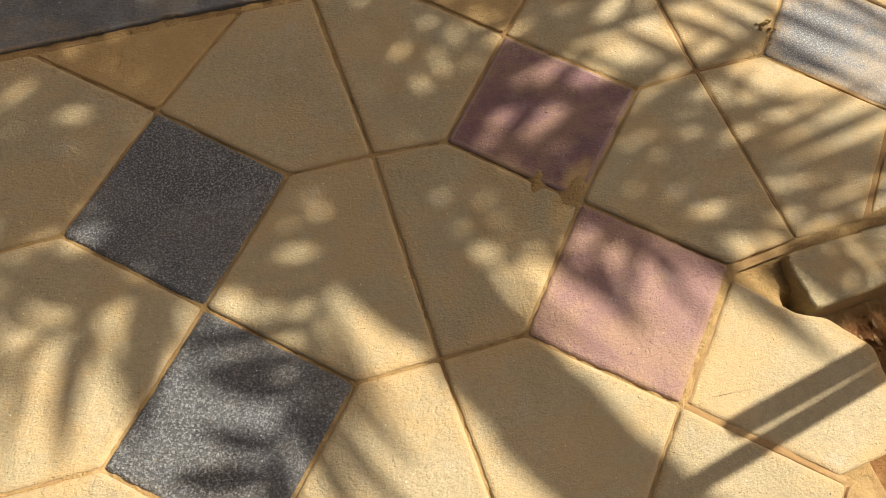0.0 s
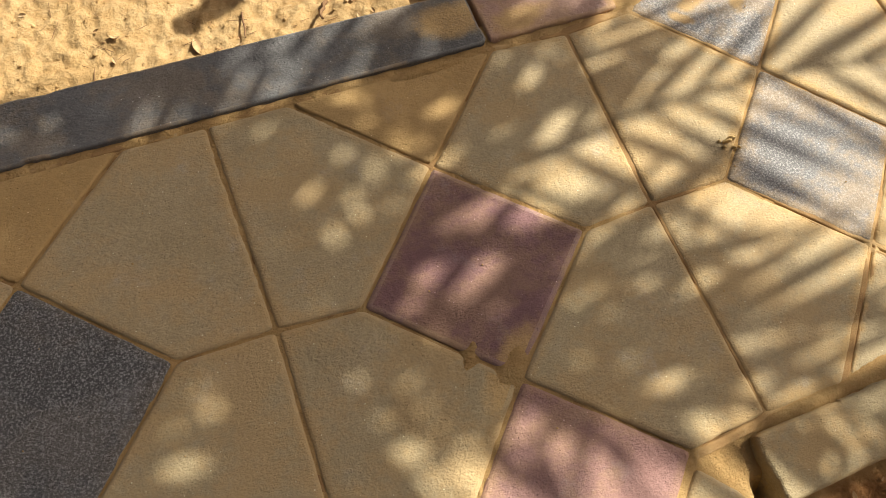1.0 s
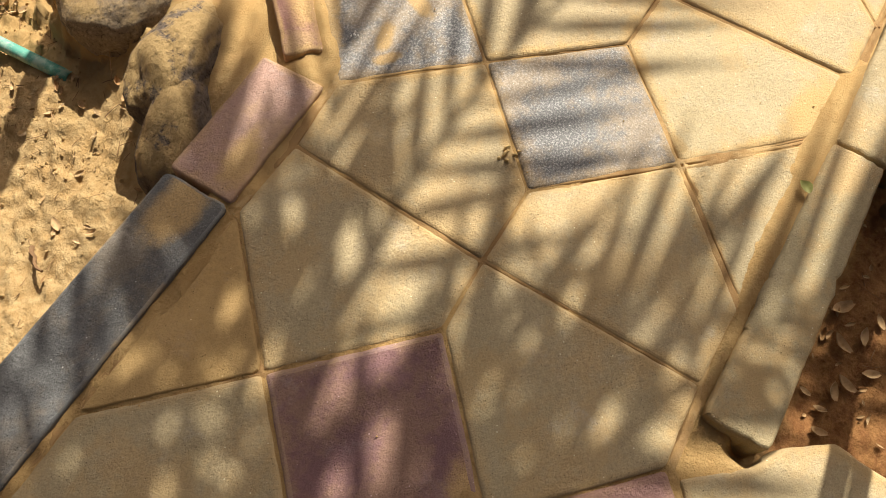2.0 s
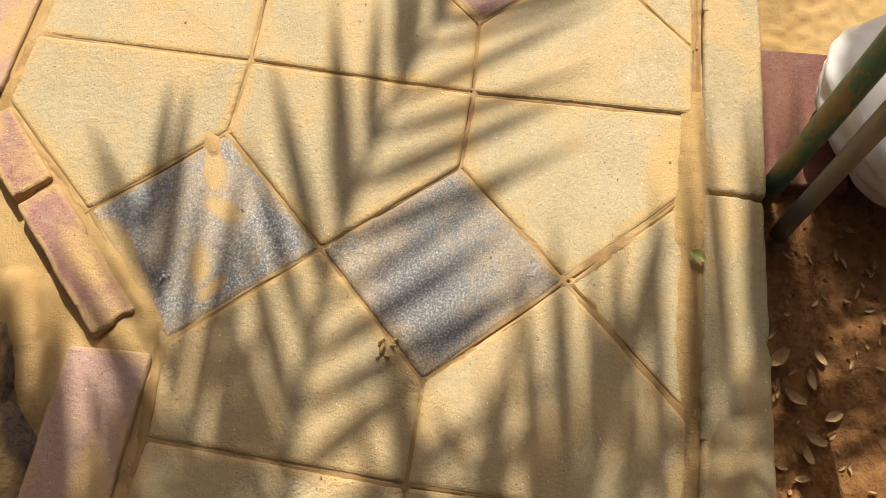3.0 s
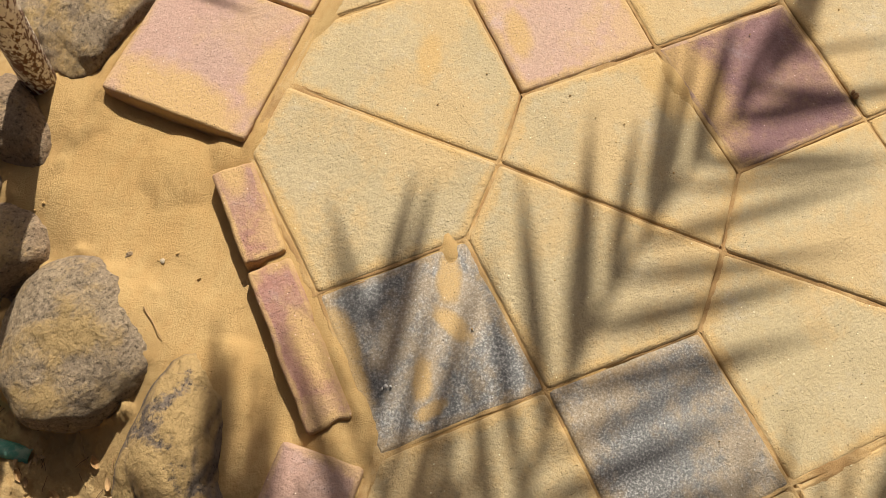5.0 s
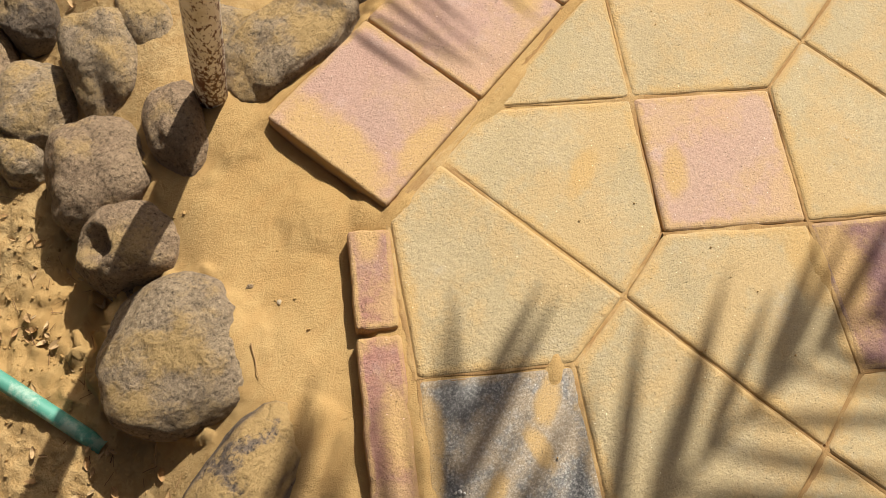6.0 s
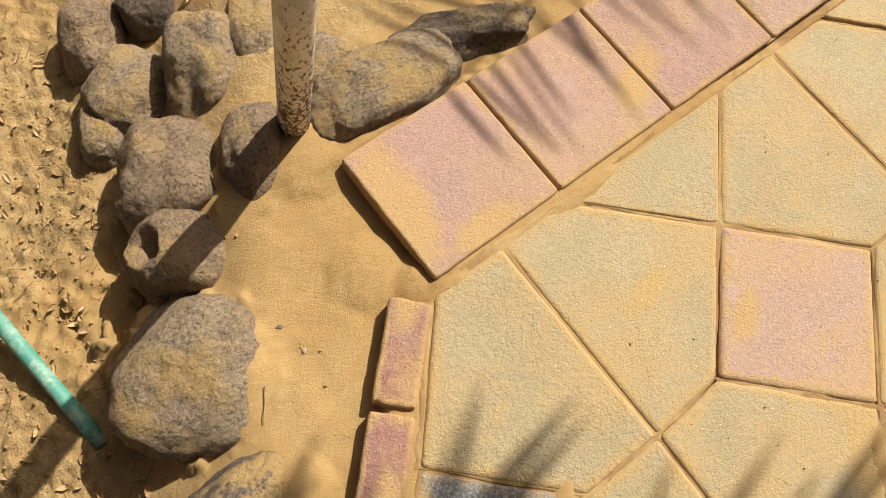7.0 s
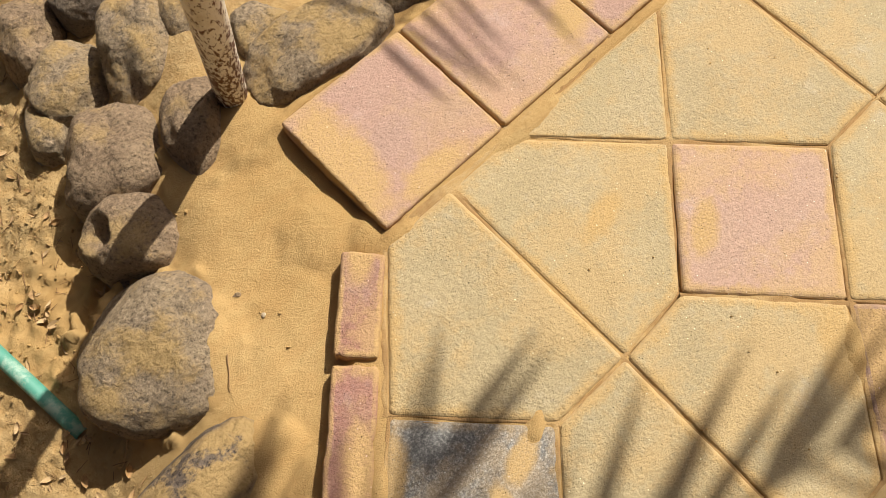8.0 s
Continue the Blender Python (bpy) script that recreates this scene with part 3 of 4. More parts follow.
GREYISH = "rounded grey brown field stone lying in sand"
rock(1.062, 0.832, 0.110, 0.112, 0.078, -37, 1, M_ROCK_DUSTY, "large smooth grey stone half covered with sand", z=-0.092, tilt=(3, -4), cuts=1, lump=0.08, square=2.9)
rock(1.146, 1.000, 0.090, 0.072, 0.070, -36, 2, M_ROCK, "lumpy dark grey stone with a hollow", z=-0.106, cuts=2, dents=(((-0.62, 0.02, 0.75), 24, 0.42), ((0.05, -0.9, 0.35), 34, 0.16)))
rock(1.200, 1.132, 0.090, 0.094, 0.085, -30, 3, M_ROCK, "large rounded dark grey stone lying in sand", z=-0.125, cuts=2, dents=(((0.55, -0.8, 0.1), 40, 0.25),))
rock(1.320, 1.070, 0.045, 0.080, 0.055, -38, 4, M_ROCK, "small upright oval stone beside the post", z=-0.048, cuts=2)
rock(1.150, 1.300, 0.040, 0.060, 0.055, -30, 5, M_ROCK_DUSTY, GREYISH, z=-0.172, cuts=2)
rock(1.233, 1.343, 0.072, 0.086, 0.070, -50, 6, M_ROCK_DUSTY, "angular grey stone with a notched side", z=-0.160, dents=(((-0.55, -0.85, 0.15), 34, 0.40),))
rock(1.353, 1.284, 0.066, 0.108, 0.075, -34, 7, M_ROCK_DUSTY, "tall ridged grey brown stone lying in sand", z=-0.105, square=3.0, cuts=5)
rock(1.230, 1.468, 0.056, 0.078, 0.070, -34, 8, M_ROCK, GREYISH, z=-0.165)
rock(1.556, 1.036, 0.132, 0.064, 0.050, -2, 9, M_ROCK_DUSTY, "long flat stone with sand on top", z=-0.022, square=3.0, cuts=2)
rock(1.514, 1.130, 0.060, 0.064, 0.045, -20, 10, M_ROCK_DUSTY, GREYISH, z=-0.055)
rock(1.745, 1.045, 0.118, 0.044, 0.045, -22, 11, M_ROCK_DARK, "dark jagged stone half buried in sand", z=-0.030, lump=0.32, cuts=9)
rock(1.455, 1.275, 0.048, 0.078, 0.05, -30, 12, M_ROCK_DUSTY, GREYISH, z=-0.070)
rock(1.340, 1.465, 0.048, 0.054, 0.06, -30, 13, M_ROCK_DARK, "dark stone beside other stones", z=-0.130)
rock(0.975, 0.618, 0.118, 0.066, 0.072, 10, 14, M_ROCK_BURIED, "long dark stone nearly buried under sand", z=-0.064, cuts=1, lump=0.12, tilt=(4, 4), dents=(((-0.05, -0.75, 0.65), 32, 0.14),))
rock(0.868, 0.540, 0.105, 0.050, 0.075, 18, 15, M_ROCK_BURIED, "flat sandy stone against the pink tile", z=-0.076, lump=0.08, cuts=1)

# ---- pipes ----
lean = Vector((-0.012, -0.165, 0.985)).normalized()
post = part("steel_post", pipe_bm((0, 0, 0), lean * 1.16, 0.0255, rings=40), M_POST, None, "", True)
post.location = (1.398, 1.075, -0.06)
tagged(post, "white flaking rusty steel post standing in sand", "post")
fallen = tagged(empty("green_pipe", (0.887, 0.848, -0.178)), "green painted pipe leaning out of the sand", "pipe")
way = Vector((-0.10, 0.97, 0.10)).normalized()
part("pipe_body", pipe_bm(way * 1.2, (0, 0, 0.010), 0.0125, rings=20), M_GREEN, fallen, "", True)
pole = tagged(empty("green_pole", (1.44, -0.487, -0.10)), "old green pole with worn paint beside kerb", "pole")
part("pole_body", pipe_bm((0, 0, 0), (-0.02, 0.02, 1.0), 0.017, rings=16), M_GREEN_OLD, pole, "", True)
pole = tagged(empty("grey_pole", (1.385, -0.515, -0.10)), "thin grey steel pole standing beside kerb", "pole")
part("pole_body", pipe_bm((0, 0, 0), (0.02, 0.01, 1.25), 0.014, rings=16), M_GREY_PIPE, pole, "", True)

# ---- palms out of view, placed so that their shadows fall on the paving ----
def frond_parts(tree, p0, p1, p2, count, leaflet, seed, spread=50, first=0.25, width=0.022, droop=0.25, other=None, taper=0.75, short=1.0, lift=(-0.1, 0.3)):
    """A feather frond along a curve from p0 to p2: rib and leaflets."""
    r = random.Random(seed)
    p0, p1, p2 = Vector(p0), Vector(p1), Vector(p2)

    def at(s):
        return p0 * (1 - s) ** 2 + p1 * 2 * s * (1 - s) + p2 * s * s

    def along(s):
        return ((p1 - p0) * (1 - s) + (p2 - p1) * s).normalized()

    bm = bmesh.new()
    rings = []
    for k in range(25):
        s = k / 24
        d = along(s)
        side = d.cross(Vector((0, 0, 1))).normalized()
        up = side.cross(d)
        w = 0.011 * (1 - s) + 0.004
        rings.append([bm.verts.new(at(s) + side * (w * math.cos(a)) + up * (w * 0.6 * math.sin(a))) for a in (0, 1.26, 2.51, 3.77, 5.03)])
    for a, b in zip(rings, rings[1:]):
        for k in range(5):
            bm.faces.new((a[k], a[(k + 1) % 5], b[(k + 1) % 5], b[k]))
    frond = part("frond", bm, M_RACHIS, tree, "", True)
    bm = bmesh.new()
    for k in range(count):
        for hand in (-1, 1):
            s = first + (1 - first) * (k + r.uniform(0, 0.5)) / count
            d = along(s)
            side = d.cross(Vector((0, 0, 1))).normalized() * hand
            up = Vector((0, 0, 1))
            wide = spread if hand > 0 or other is None else other
            ang = radians(wide * (1 + 0.2 * taper - taper * s) + r.uniform(-6, 6))
            out = (d * math.cos(ang) + side * math.sin(ang) + up * r.uniform(*lift)).normalized()
            n = leaflet * (1.05 - 0.45 * abs(s - 0.55) * 2) * r.uniform(0.8, 1.1) * (short if hand < 0 else 1)
            flat = out.cross(up).normalized()
            flat = (flat + up * r.uniform(-0.5, 0.5)).normalized()
            w = width * r.uniform(0.8, 1.2)
            prev = None
            for q, ww in ((0, 0.45), (0.25, 1), (0.6, 0.8), (1, 0.05)):
                c = at(s) + out * (n * q) - up * (droop * n * q * q)
                pair = [bm.verts.new(c + flat * (w * ww / 2)), bm.verts.new(c - flat * (w * ww / 2))]
                if prev:
                    bm.faces.new((prev[0], prev[1], pair[1], pair[0]))
                prev = pair
    tagged(part("leaflets", bm, M_FROND, frond), kind="stuff")


CAST = Vector((sun_dir.x / sun_dir.z, sun_dir.y / sun_dir.z, 1.0))


def over(x, y, z):
    """The point at height z whose shadow falls on x, y of the paving."""
    return Vector((x, y, 0)) + CAST * z


def trunk_curve_bm(p0, p1, p2, radius, seed):
    """A palm trunk along a curve, ringed by the stubs of old leaves."""
    bm = bmesh.new()
    rings = []
    n, m = 80, 16
    for i in range(n + 1):
        s = i / n
        c = p0 * (1 - s) ** 2 + p1 * 2 * s * (1 - s) + p2 * s * s
        d = ((p1 - p0) * (1 - s) + (p2 - p1) * s).normalized()
        u = d.cross(Vector((0.3, -0.9, 0.1))).normalized()
        v = d.cross(u)
        r = radius * (1.15 - 0.25 * s) * (0.92 + 0.14 * ((s * 22) % 1.0))
        rings.append([bm.verts.new(c + (u * math.cos(2 * math.pi * k / m) + v * math.sin(2 * math.pi * k / m))
                                   * (r + 0.012 * noise.noise(Vector((k, i, seed))))) for k in range(m)])
    for a, b in zip(rings, rings[1:]):
        for k in range(m):
            bm.faces.new((a[k], a[(k + 1) % m], b[(k + 1) % m], b[k]))
    bm.faces.new(rings[-1])
    return bm


def palm(foot, bow, crown, seed, fronds):
    tree = tagged(empty("shade_palm", foot), "unseen date palm with feathery fronds, placed to shade the paving", "palm tree", "palms")
    off = Vector(foot)
    part("trunk", trunk_curve_bm(Vector((0, 0, 0)), Vector(bow) - off, crown - off, 0.07, seed), M_TRUNK, tree, "", True)
    for k, (a, b, kw) in enumerate(fronds):
        frond_parts(tree, crown - off, a - off, b - off, seed=seed * 50 + k, **kw)
    return tree


HEART = Vector((0.28, 0.0))  # where the crown's shade falls
r = random.Random(5)
blade = dict(count=30, leaflet=0.40, width=0.030, spread=52, first=0.14)
fronds = [
    (over(1.14, 0.36, 2.6), over(1.98, -0.07, 2.2), dict(blade, count=15, first=0.24, leaflet=0.42, spread=60, other=33, taper=0.4, droop=0.04, width=0.031, short=0.75, lift=(-0.04, 0.06))),
    (over(0.80, 0.24, 2.7), over(1.25, 0.45, 2.3), dict(blade, count=6, first=0.40, leaflet=0.34, spread=30, other=24, taper=0.5, droop=0.03, width=0.030, lift=(-0.04, 0.06))),
    (over(0.64, 0.36, 2.7), over(0.96, 0.57, 2.3), dict(blade, count=9, first=0.35, leaflet=0.32, spread=34, other=28, taper=0.5, droop=0.03, width=0.038, lift=(-0.04, 0.06))),
    (over(1.02, -0.42, 2.8), over(1.62, -0.66, 2.0), dict(blade, count=18, first=0.25, spread=42, taper=0.3, droop=0.1)),
]
for ang, length in ((98, 0.30), (122, 0.46), (148, 0.78), (175, 1.1), (198, 0.9), (240, 0.6), (353, 0.7), (36, 0.68), (135, 0.6), (110, 0.50), (165, 0.55), (85, 0.30), (343, 0.95)):
    t1, t2 = radians(ang + r.uniform(-14, 14)), radians(ang)
    fronds.append((over(HEART.x + 0.55 * length * math.cos(t1), HEART.y + 0.55 * length * math.sin(t1), 2.9 + r.uniform(-0.2, 0.2)),
                   over(HEART.x + length * math.cos(t2), HEART.y + length * math.sin(t2), 2.3 + r.uniform(-0.2, 0.2)),
                   dict(blade, count=int(6 + 6 * length), leaflet=0.32, width=0.040)))
palm((2.5, -2.6, -0.1), over(0.48, -1.3, 2.2), over(HEART.x, HEART.y, 2.7), 1, fronds)
# taller unseen palm, added to break the shade into spots and darken the kerb
cross = dict(count=12, leaflet=0.26, width=0.034, first=0.25, taper=0.3)
palm((2.3, 3.3, -0.1), over(-1.2, 1.6, 2.4), over(-0.9, 0.1, 3.1), 4, [
    (over(-0.1 + 0.08 * k, 0.44 - 0.12 * k, 3.2 + 0.3 * (k % 2)), over(0.80 + r.uniform(-0.12, 0.12), 0.33 - 0.10 * k, 2.5 + r.uniform(-0.2, 0.2)), dict(cross, spread=30 if k % 2 else 68)) for k in range(7)
] + [
    (over(-0.25, 0.56, 3.0), over(0.66, 0.42, 2.4), dict(cross, count=18, leaflet=0.13, width=0.03, spread=60)),
    (over(-0.35, 0.60, 2.9), over(0.30, 0.47, 2.2), dict(cross, count=24, leaflet=0.15, width=0.034, spread=50)),
    (over(-0.35, 0.74, 2.8), over(0.35, 0.585, 2.2), dict(cross, count=24, leaflet=0.12, width=0.034, spread=55)),
    (over(-0.15, 0.27, 2.9), over(0.62, 0.36, 2.4), dict(cross, count=15, leaflet=0.22, width=0.040, spread=62)),
    (over(-0.35, 0.52, 2.7), over(0.34, 0.44, 2.1), dict(cross, count=22, leaflet=0.12, width=0.030, spread=70)),
])
# another unseen palm, added only to shade the soil and the pale kerb
low = dict(count=24, leaflet=0.22, width=0.026, spread=62, first=0.15)
palm((4.55, -1.2, -0.1), (4.6, -1.2, 1.2), over(2.6, -1.5, 2.4), 3, [
    (over(1.9, -0.95, 2.7), over(1.02, -0.74, 2.0), low), (over(2.0, -0.75, 2.7), over(1.15, -0.62, 2.0), low),
    (over(1.9, -1.2, 2.7), over(1.1, -0.88, 2.0), low), (over(1.75, -0.62, 2.6), over(0.90, -0.41, 2.1), dict(low, leaflet=0.15, first=0.5)), (over(2.4, -1.9, 2.7), over(1.8, -2.2, 2.0), low), (over(3.1, -1.3, 2.8), over(3.5, -1.2, 2.0), low),
])
palm((4.9, 1.85, -0.1), (4.95, 1.85, 1.2), over(2.9, 1.55, 2.1), 2, [
    (over(2.25, 1.10, 2.0), over(1.60, 0.97, 1.45), dict(count=24, leaflet=0.36, width=0.017, spread=70, first=0.25, taper=0.15, droop=0.06)),
    (over(2.6, 2.3, 2.8), over(1.9, 2.3, 1.9), dict(count=26, leaflet=0.3, width=0.022, spread=70, first=0.2)),
    (over(3.4, 1.5, 2.9), over(3.8, 1.2, 2.0), dict(count=26, leaflet=0.3, width=0.022, spread=70, first=0.2)),
    (over(3.2, 2.1, 2.9), over(3.4, 2.6, 2.0), dict(count=26, leaflet=0.3, width=0.022, spread=70, first=0.2)),
])

# ---- behind the pale kerb ----
slab = part("red_slab", slab_bm([(1.455, -0.468), (1.725, -0.475), (1.73, -0.62), (1.46, -0.62)], 0.0, 0.035, 0.002, 0.006, 0.002, 0.012, 0.012, 77), M_SLAB)
slab.location = (0, 0, -0.055)
tagged(slab, "dusty dark red concrete slab lying behind the kerb", "slab")


def bag_bm():
    bm = bmesh.new()
    bmesh.ops.create_icosphere(bm, subdivisions=5, radius=1)
    for v in bm.verts:
        p = v.co.normalized()
        fold = noise.noise(Vector((p.x * 1.2, p.y * 1.2, p.z * 5 + 3))) * 0.09 + noise.noise(p * 1.4) * 0.10 + abs(noise.noise(p * 3.3)) * 0.07
        v.co = Vector((p.x * 0.165, p.y * 0.12, p.z * 0.09)) * (1 + fold)
    return bm


bag = part("plastic_bag", bag_bm(), M_PLASTIC, None, "", True)
bag.matrix_world = pose(1.565, -0.668, 0.03, 4, -6, 12)
tagged(bag, "full white plastic bag lying on a red slab", "bag")

# ---- leaves, twigs, crumbs ----
def ground_z(x, y):
    z = float(height(np.array([x]), np.array([y]))[0])
    for mx, my, a, b, turn, h in MOUNDS:
        c, s = math.cos(radians(turn)), math.sin(radians(turn))
        dx, dy = x - mx, y - my
        z = max(z, h - 0.007 * (((dx * c + dy * s) / a) ** 2 + ((dy * c - dx * s) / b) ** 2))
    return z


def leaf_into(bm, place, length, width, curl, r):
    """A curled dry leaf with a pointed tip and a folded midrib."""
    m = place
    rows = []
    for k in range(6):
        s = k / 5
        w = width * (math.sin(math.pi * (0.08 + 0.90 * s)) ** 0.8) / 2
        x = length * (s - 0.5)
        z = curl * length * ((s - 0.5) ** 2) * 2.2
        rows.append([bm.verts.new(m @ Vector((x + r.uniform(-0.03, 0.03) * length, q * w, z + abs(q) * w * (0.5 + curl)))) for q in (-1, -0.5, 0, 0.5, 1)])
    for a, b in zip(rows, rows[1:]):
        for k in range(4):
            bm.faces.new((a[k], a[k + 1], b[k + 1], b[k]))


def twig_into(bm, a, b, rad, r):
    a, b = Vector(a), Vector(b)
    u = (b - a).normalized().orthogonal().normalized()
    v = (b - a).normalized().cross(u)
    rings = []
    for k in range(6):
        c = a.lerp(b, k / 5) + (u * r.uniform(-1, 1) + v * r.uniform(-1, 1)) * rad * 0.8
        q = rad * (1.1 - 0.5 * k / 5)
        rings.append([bm.verts.new(c + (u * math.cos(t) + v * math.sin(t)) * q) for t in (0, 1.05, 2.1, 3.14, 4.19, 5.24)])
    for p, q in zip(rings, rings[1:]):
        for k in range(6):
            bm.faces.new((p[k], p[(k + 1) % 6], q[(k + 1) % 6], q[k]))
    bm.faces.new(rings[0]), bm.faces.new(rings[-1])


BALL = bmesh.new()
bmesh.ops.create_icosphere(BALL, subdivisions=1, radius=1)
BALL_V = [v.co.copy() for v in BALL.verts]
BALL_F = [[v.index for v in f.verts] for f in BALL.faces]
BALL.free()


def crumb_into(bm, x, y, z, size, r):
    k = Vector((r.uniform(0.6, 1.2), r.uniform(0.6, 1.2), r.uniform(0.4, 0.8))) * size
    turn = Euler((r.uniform(0, 3), r.uniform(0, 3), r.uniform(0, 3))).to_matrix()
    vs = [bm.verts.new(turn @ Vector((v.x * k.x, v.y * k.y, v.z * k.z)) * r.uniform(0.7, 1.25) + Vector((x, y, z))) for v in BALL_V]
    for f in BALL_F:
        bm.faces.new([vs[i] for i in f])


r = random.Random(11)


def scatter(name, label, category, material, count, areas, make):
    bm = bmesh.new()
    whole = sum(w for *_, w in areas)
    for x0, x1, y0, y1, w in areas:
        n = int(count * w / whole)
        xs = np.array([r.uniform(x0, x1) for _ in range(n)])
        ys = np.array([r.uniform(y0, y1) for _ in range(n)])
        for x, y, z in zip(xs, ys, height(xs, ys)):
            make(bm, float(x), float(y), float(z))
    tagged(part(name, bm, material), label, category, kind="stuff")


ROUGH = [(0.0, 0.80, 0.50, 1.0, 3), (0.72, 0.95, 0.62, 1.45, 4), (0.93, 1.14, 0.92, 1.6, 4), (1.14, 1.45, 1.3, 1.6, 1)]
EARTH = [(0.98, 1.45, -0.75, -0.48, 1)]


def small_leaf(bm, x, y, z):
    n = r.uniform(0.008, 0.022)
    leaf_into(bm, pose(x, y, z + 0.003, r.uniform(-35, 35), r.uniform(-35, 35), r.uniform(0, 360)), n, n * r.uniform(0.3, 0.55), r.uniform(0, 0.7), r)


def small_twig(bm, x, y, z):
    t, n = r.uniform(0, 6.28), r.uniform(0.006, 0.022)
    twig_into(bm, (x - n * math.cos(t), y - n * math.sin(t), z + 0.001), (x + n * math.cos(t), y + n * math.sin(t), z + r.uniform(0.001, 0.007)), r.uniform(0.0004, 0.0008), r)


def small_crumb(bm, x, y, z):
    size = r.choice((0.001, 0.0015, 0.002, 0.002, 0.003, 0.004))
    crumb_into(bm, x, y, z + size * 0.3, size, r)


scatter("leaf_litter", "small curled dry leaf scraps on sand", "leaf litter", M_LITTER, 280, ROUGH + [(0.98, 1.45, -0.75, -0.48, 4)], small_leaf)
scatter("twig_litter", "short thin dry twigs scattered on sand", "twig litter", M_TWIG, 260, ROUGH + EARTH, small_twig)
scatter("sand_clods", "small crumbly lumps of dry sand", "sand clods", M_SAND, 2600, ROUGH + EARTH + [(0.95, 1.40, 0.62, 1.0, 0.12)], small_crumb)

scatter("joint_crumbs", "tiny sand crumbs strewn over tiles and joints", "sand crumbs", M_SAND, 160, [(0.9, 2.3, -0.34, 0.35, 1), (1.45, 2.3, 0.35, 0.95, 0.6), (-0.2, 0.9, -0.6, 0.35, 0.6)],
        lambda bm, x, y, z: crumb_into(bm, x, y, 0.001, r.choice((0.0008, 0.001, 0.0014, 0.002)), r))


def fallen_leaf(x, y, length, turn, curl, label, material=M_LITTER, z=None, wide=0.5, tilt=12):
    bm = bmesh.new()
    leaf_into(bm, Matrix.Identity(4), length, length * wide, curl, r)
    ob = part("fallen_leaf", bm, material, None, "", True)
    ob.matrix_world = pose(x, y, (ground_z(x, y) if z is None else z) + 0.003, tilt, -tilt * 0.5, turn)
    return tagged(ob, label, "leaf", "fallen leaves")


for x, y, n, turn in ((0.501, 0.799, 0.030, 20), (0.335, 0.656, 0.040, 100), (0.652, 0.676, 0.028, 60), (0.492, 0.567, 0.034, 140), (0.59, 0.538, 0.03, 10), (1.047, 1.011, 0.034, 70), (0.985, 0.933, 0.024, 20)):
    fallen_leaf(x, y, n, turn, r.uniform(0.2, 0.7), "curled tan dry leaf lying on sand")
for x, y, n, turn in ((1.043, -0.536, 0.030, 20), (0.971, -0.537, 0.026, 100), (1.121, -0.522, 0.036, 60), (1.173, -0.503, 0.040, 140), (1.152, -0.548, 0.030, 10), (1.064, -0.55, 0.034, 70), (1.185, -0.561, 0.026, 40), (1.02, -0.50, 0.02, 80), (1.10, -0.58, 0.03, 120)):
    fallen_leaf(x, y, n, turn, r.uniform(0.2, 0.7), "curled pale dry leaf lying on dark soil")
fallen_leaf(1.282, -0.357, 0.024, 60, 0.15, "small yellow green leaf lying on the kerb joint", M_LEAF, 0.006, 0.85, 4)


def mud_crumbs(x, y, spots, label, material):
    bm = bmesh.new()
    for dx, dy, size in spots:
        crumb_into(bm, dx, dy, size * 0.4, size, r)
    ob = part("crumb", bm, material)
    ob.location = (x, y, 0.001)
    return tagged(ob, label, "crumb")


mud_crumbs(1.086, 0.064, ((0, 0, 0.008), (0.010, 0.003, 0.007), (-0.009, -0.008, 0.006), (0.006, -0.014, 0.006), (-0.012, 0.004, 0.004), (0.016, -0.016, 0.004)), "pale crumbled piece of dried mud on a tile", M_CRUMB)
mud_crumbs(1.865, -0.15, ((0, 0, 0.008), (0.004, 0.006, 0.006)), "dark brown clod stuck in a tile joint", M_TWIG)
mud_crumbs(1.147, 0.385, ((0, 0, 0.004), (0.006, 0.003, 0.003), (-0.005, 0.004, 0.003), (0.002, -0.006, 0.003)), "small white dried dropping on a grey tile", M_PLASTIC)
peb = mud_crumbs(1.203, 0.757, ((0, 0, 0.0042),), "tiny white pebble lying on smooth sand", M_PEBBLE)
peb.location.z = ground_z(1.203, 0.757) + 0.001
peb = mud_crumbs(1.195, 0.808, ((0, 0, 0.011), (0.006, 0.003, 0.008)), "small brown pebble sunk in smooth sand", M_ROCK)
peb.location.z = ground_z(1.195, 0.808) - 0.008
bm = bmesh.new()
twig_into(bm, (0, 0, 0.004), (-0.028, -0.060, 0.034), 0.0042, r)
ob = part("twig", bm, M_TWIG)
ob.location = (0.600, 0.690, ground_z(0.6, 0.69))
tagged(ob, "thick short brown twig sticking out of sand", "twig")
bm = bmesh.new()
twig_into(bm, (0, 0, 0.004), (-0.010, -0.068, 0.010), 0.0022, r)
ob = part("twig", bm, M_TWIG)
ob.location = (0.435, 0.705, ground_z(0.435, 0.705))
tagged(ob, "thin bent dry twig lying on sand", "twig")

for (x, y), (dx, dy), label in (((0.985, 0.80), (-0.075, -0.045), "long thin yellow straw lying on sand"), ((1.13, 0.745), (-0.03, -0.04), "thin curved straw lying on smooth sand")):
    bm = bmesh.new()
    twig_into(bm, (0, 0, 0.003), (dx, dy, 0.004 + ground_z(x + dx, y + dy) - ground_z(x, y)), 0.0011, r)
    ob = part("straw", bm, M_LITTER)
    ob.location = (x, y, ground_z(x, y))
    tagged(ob, label, "straw")

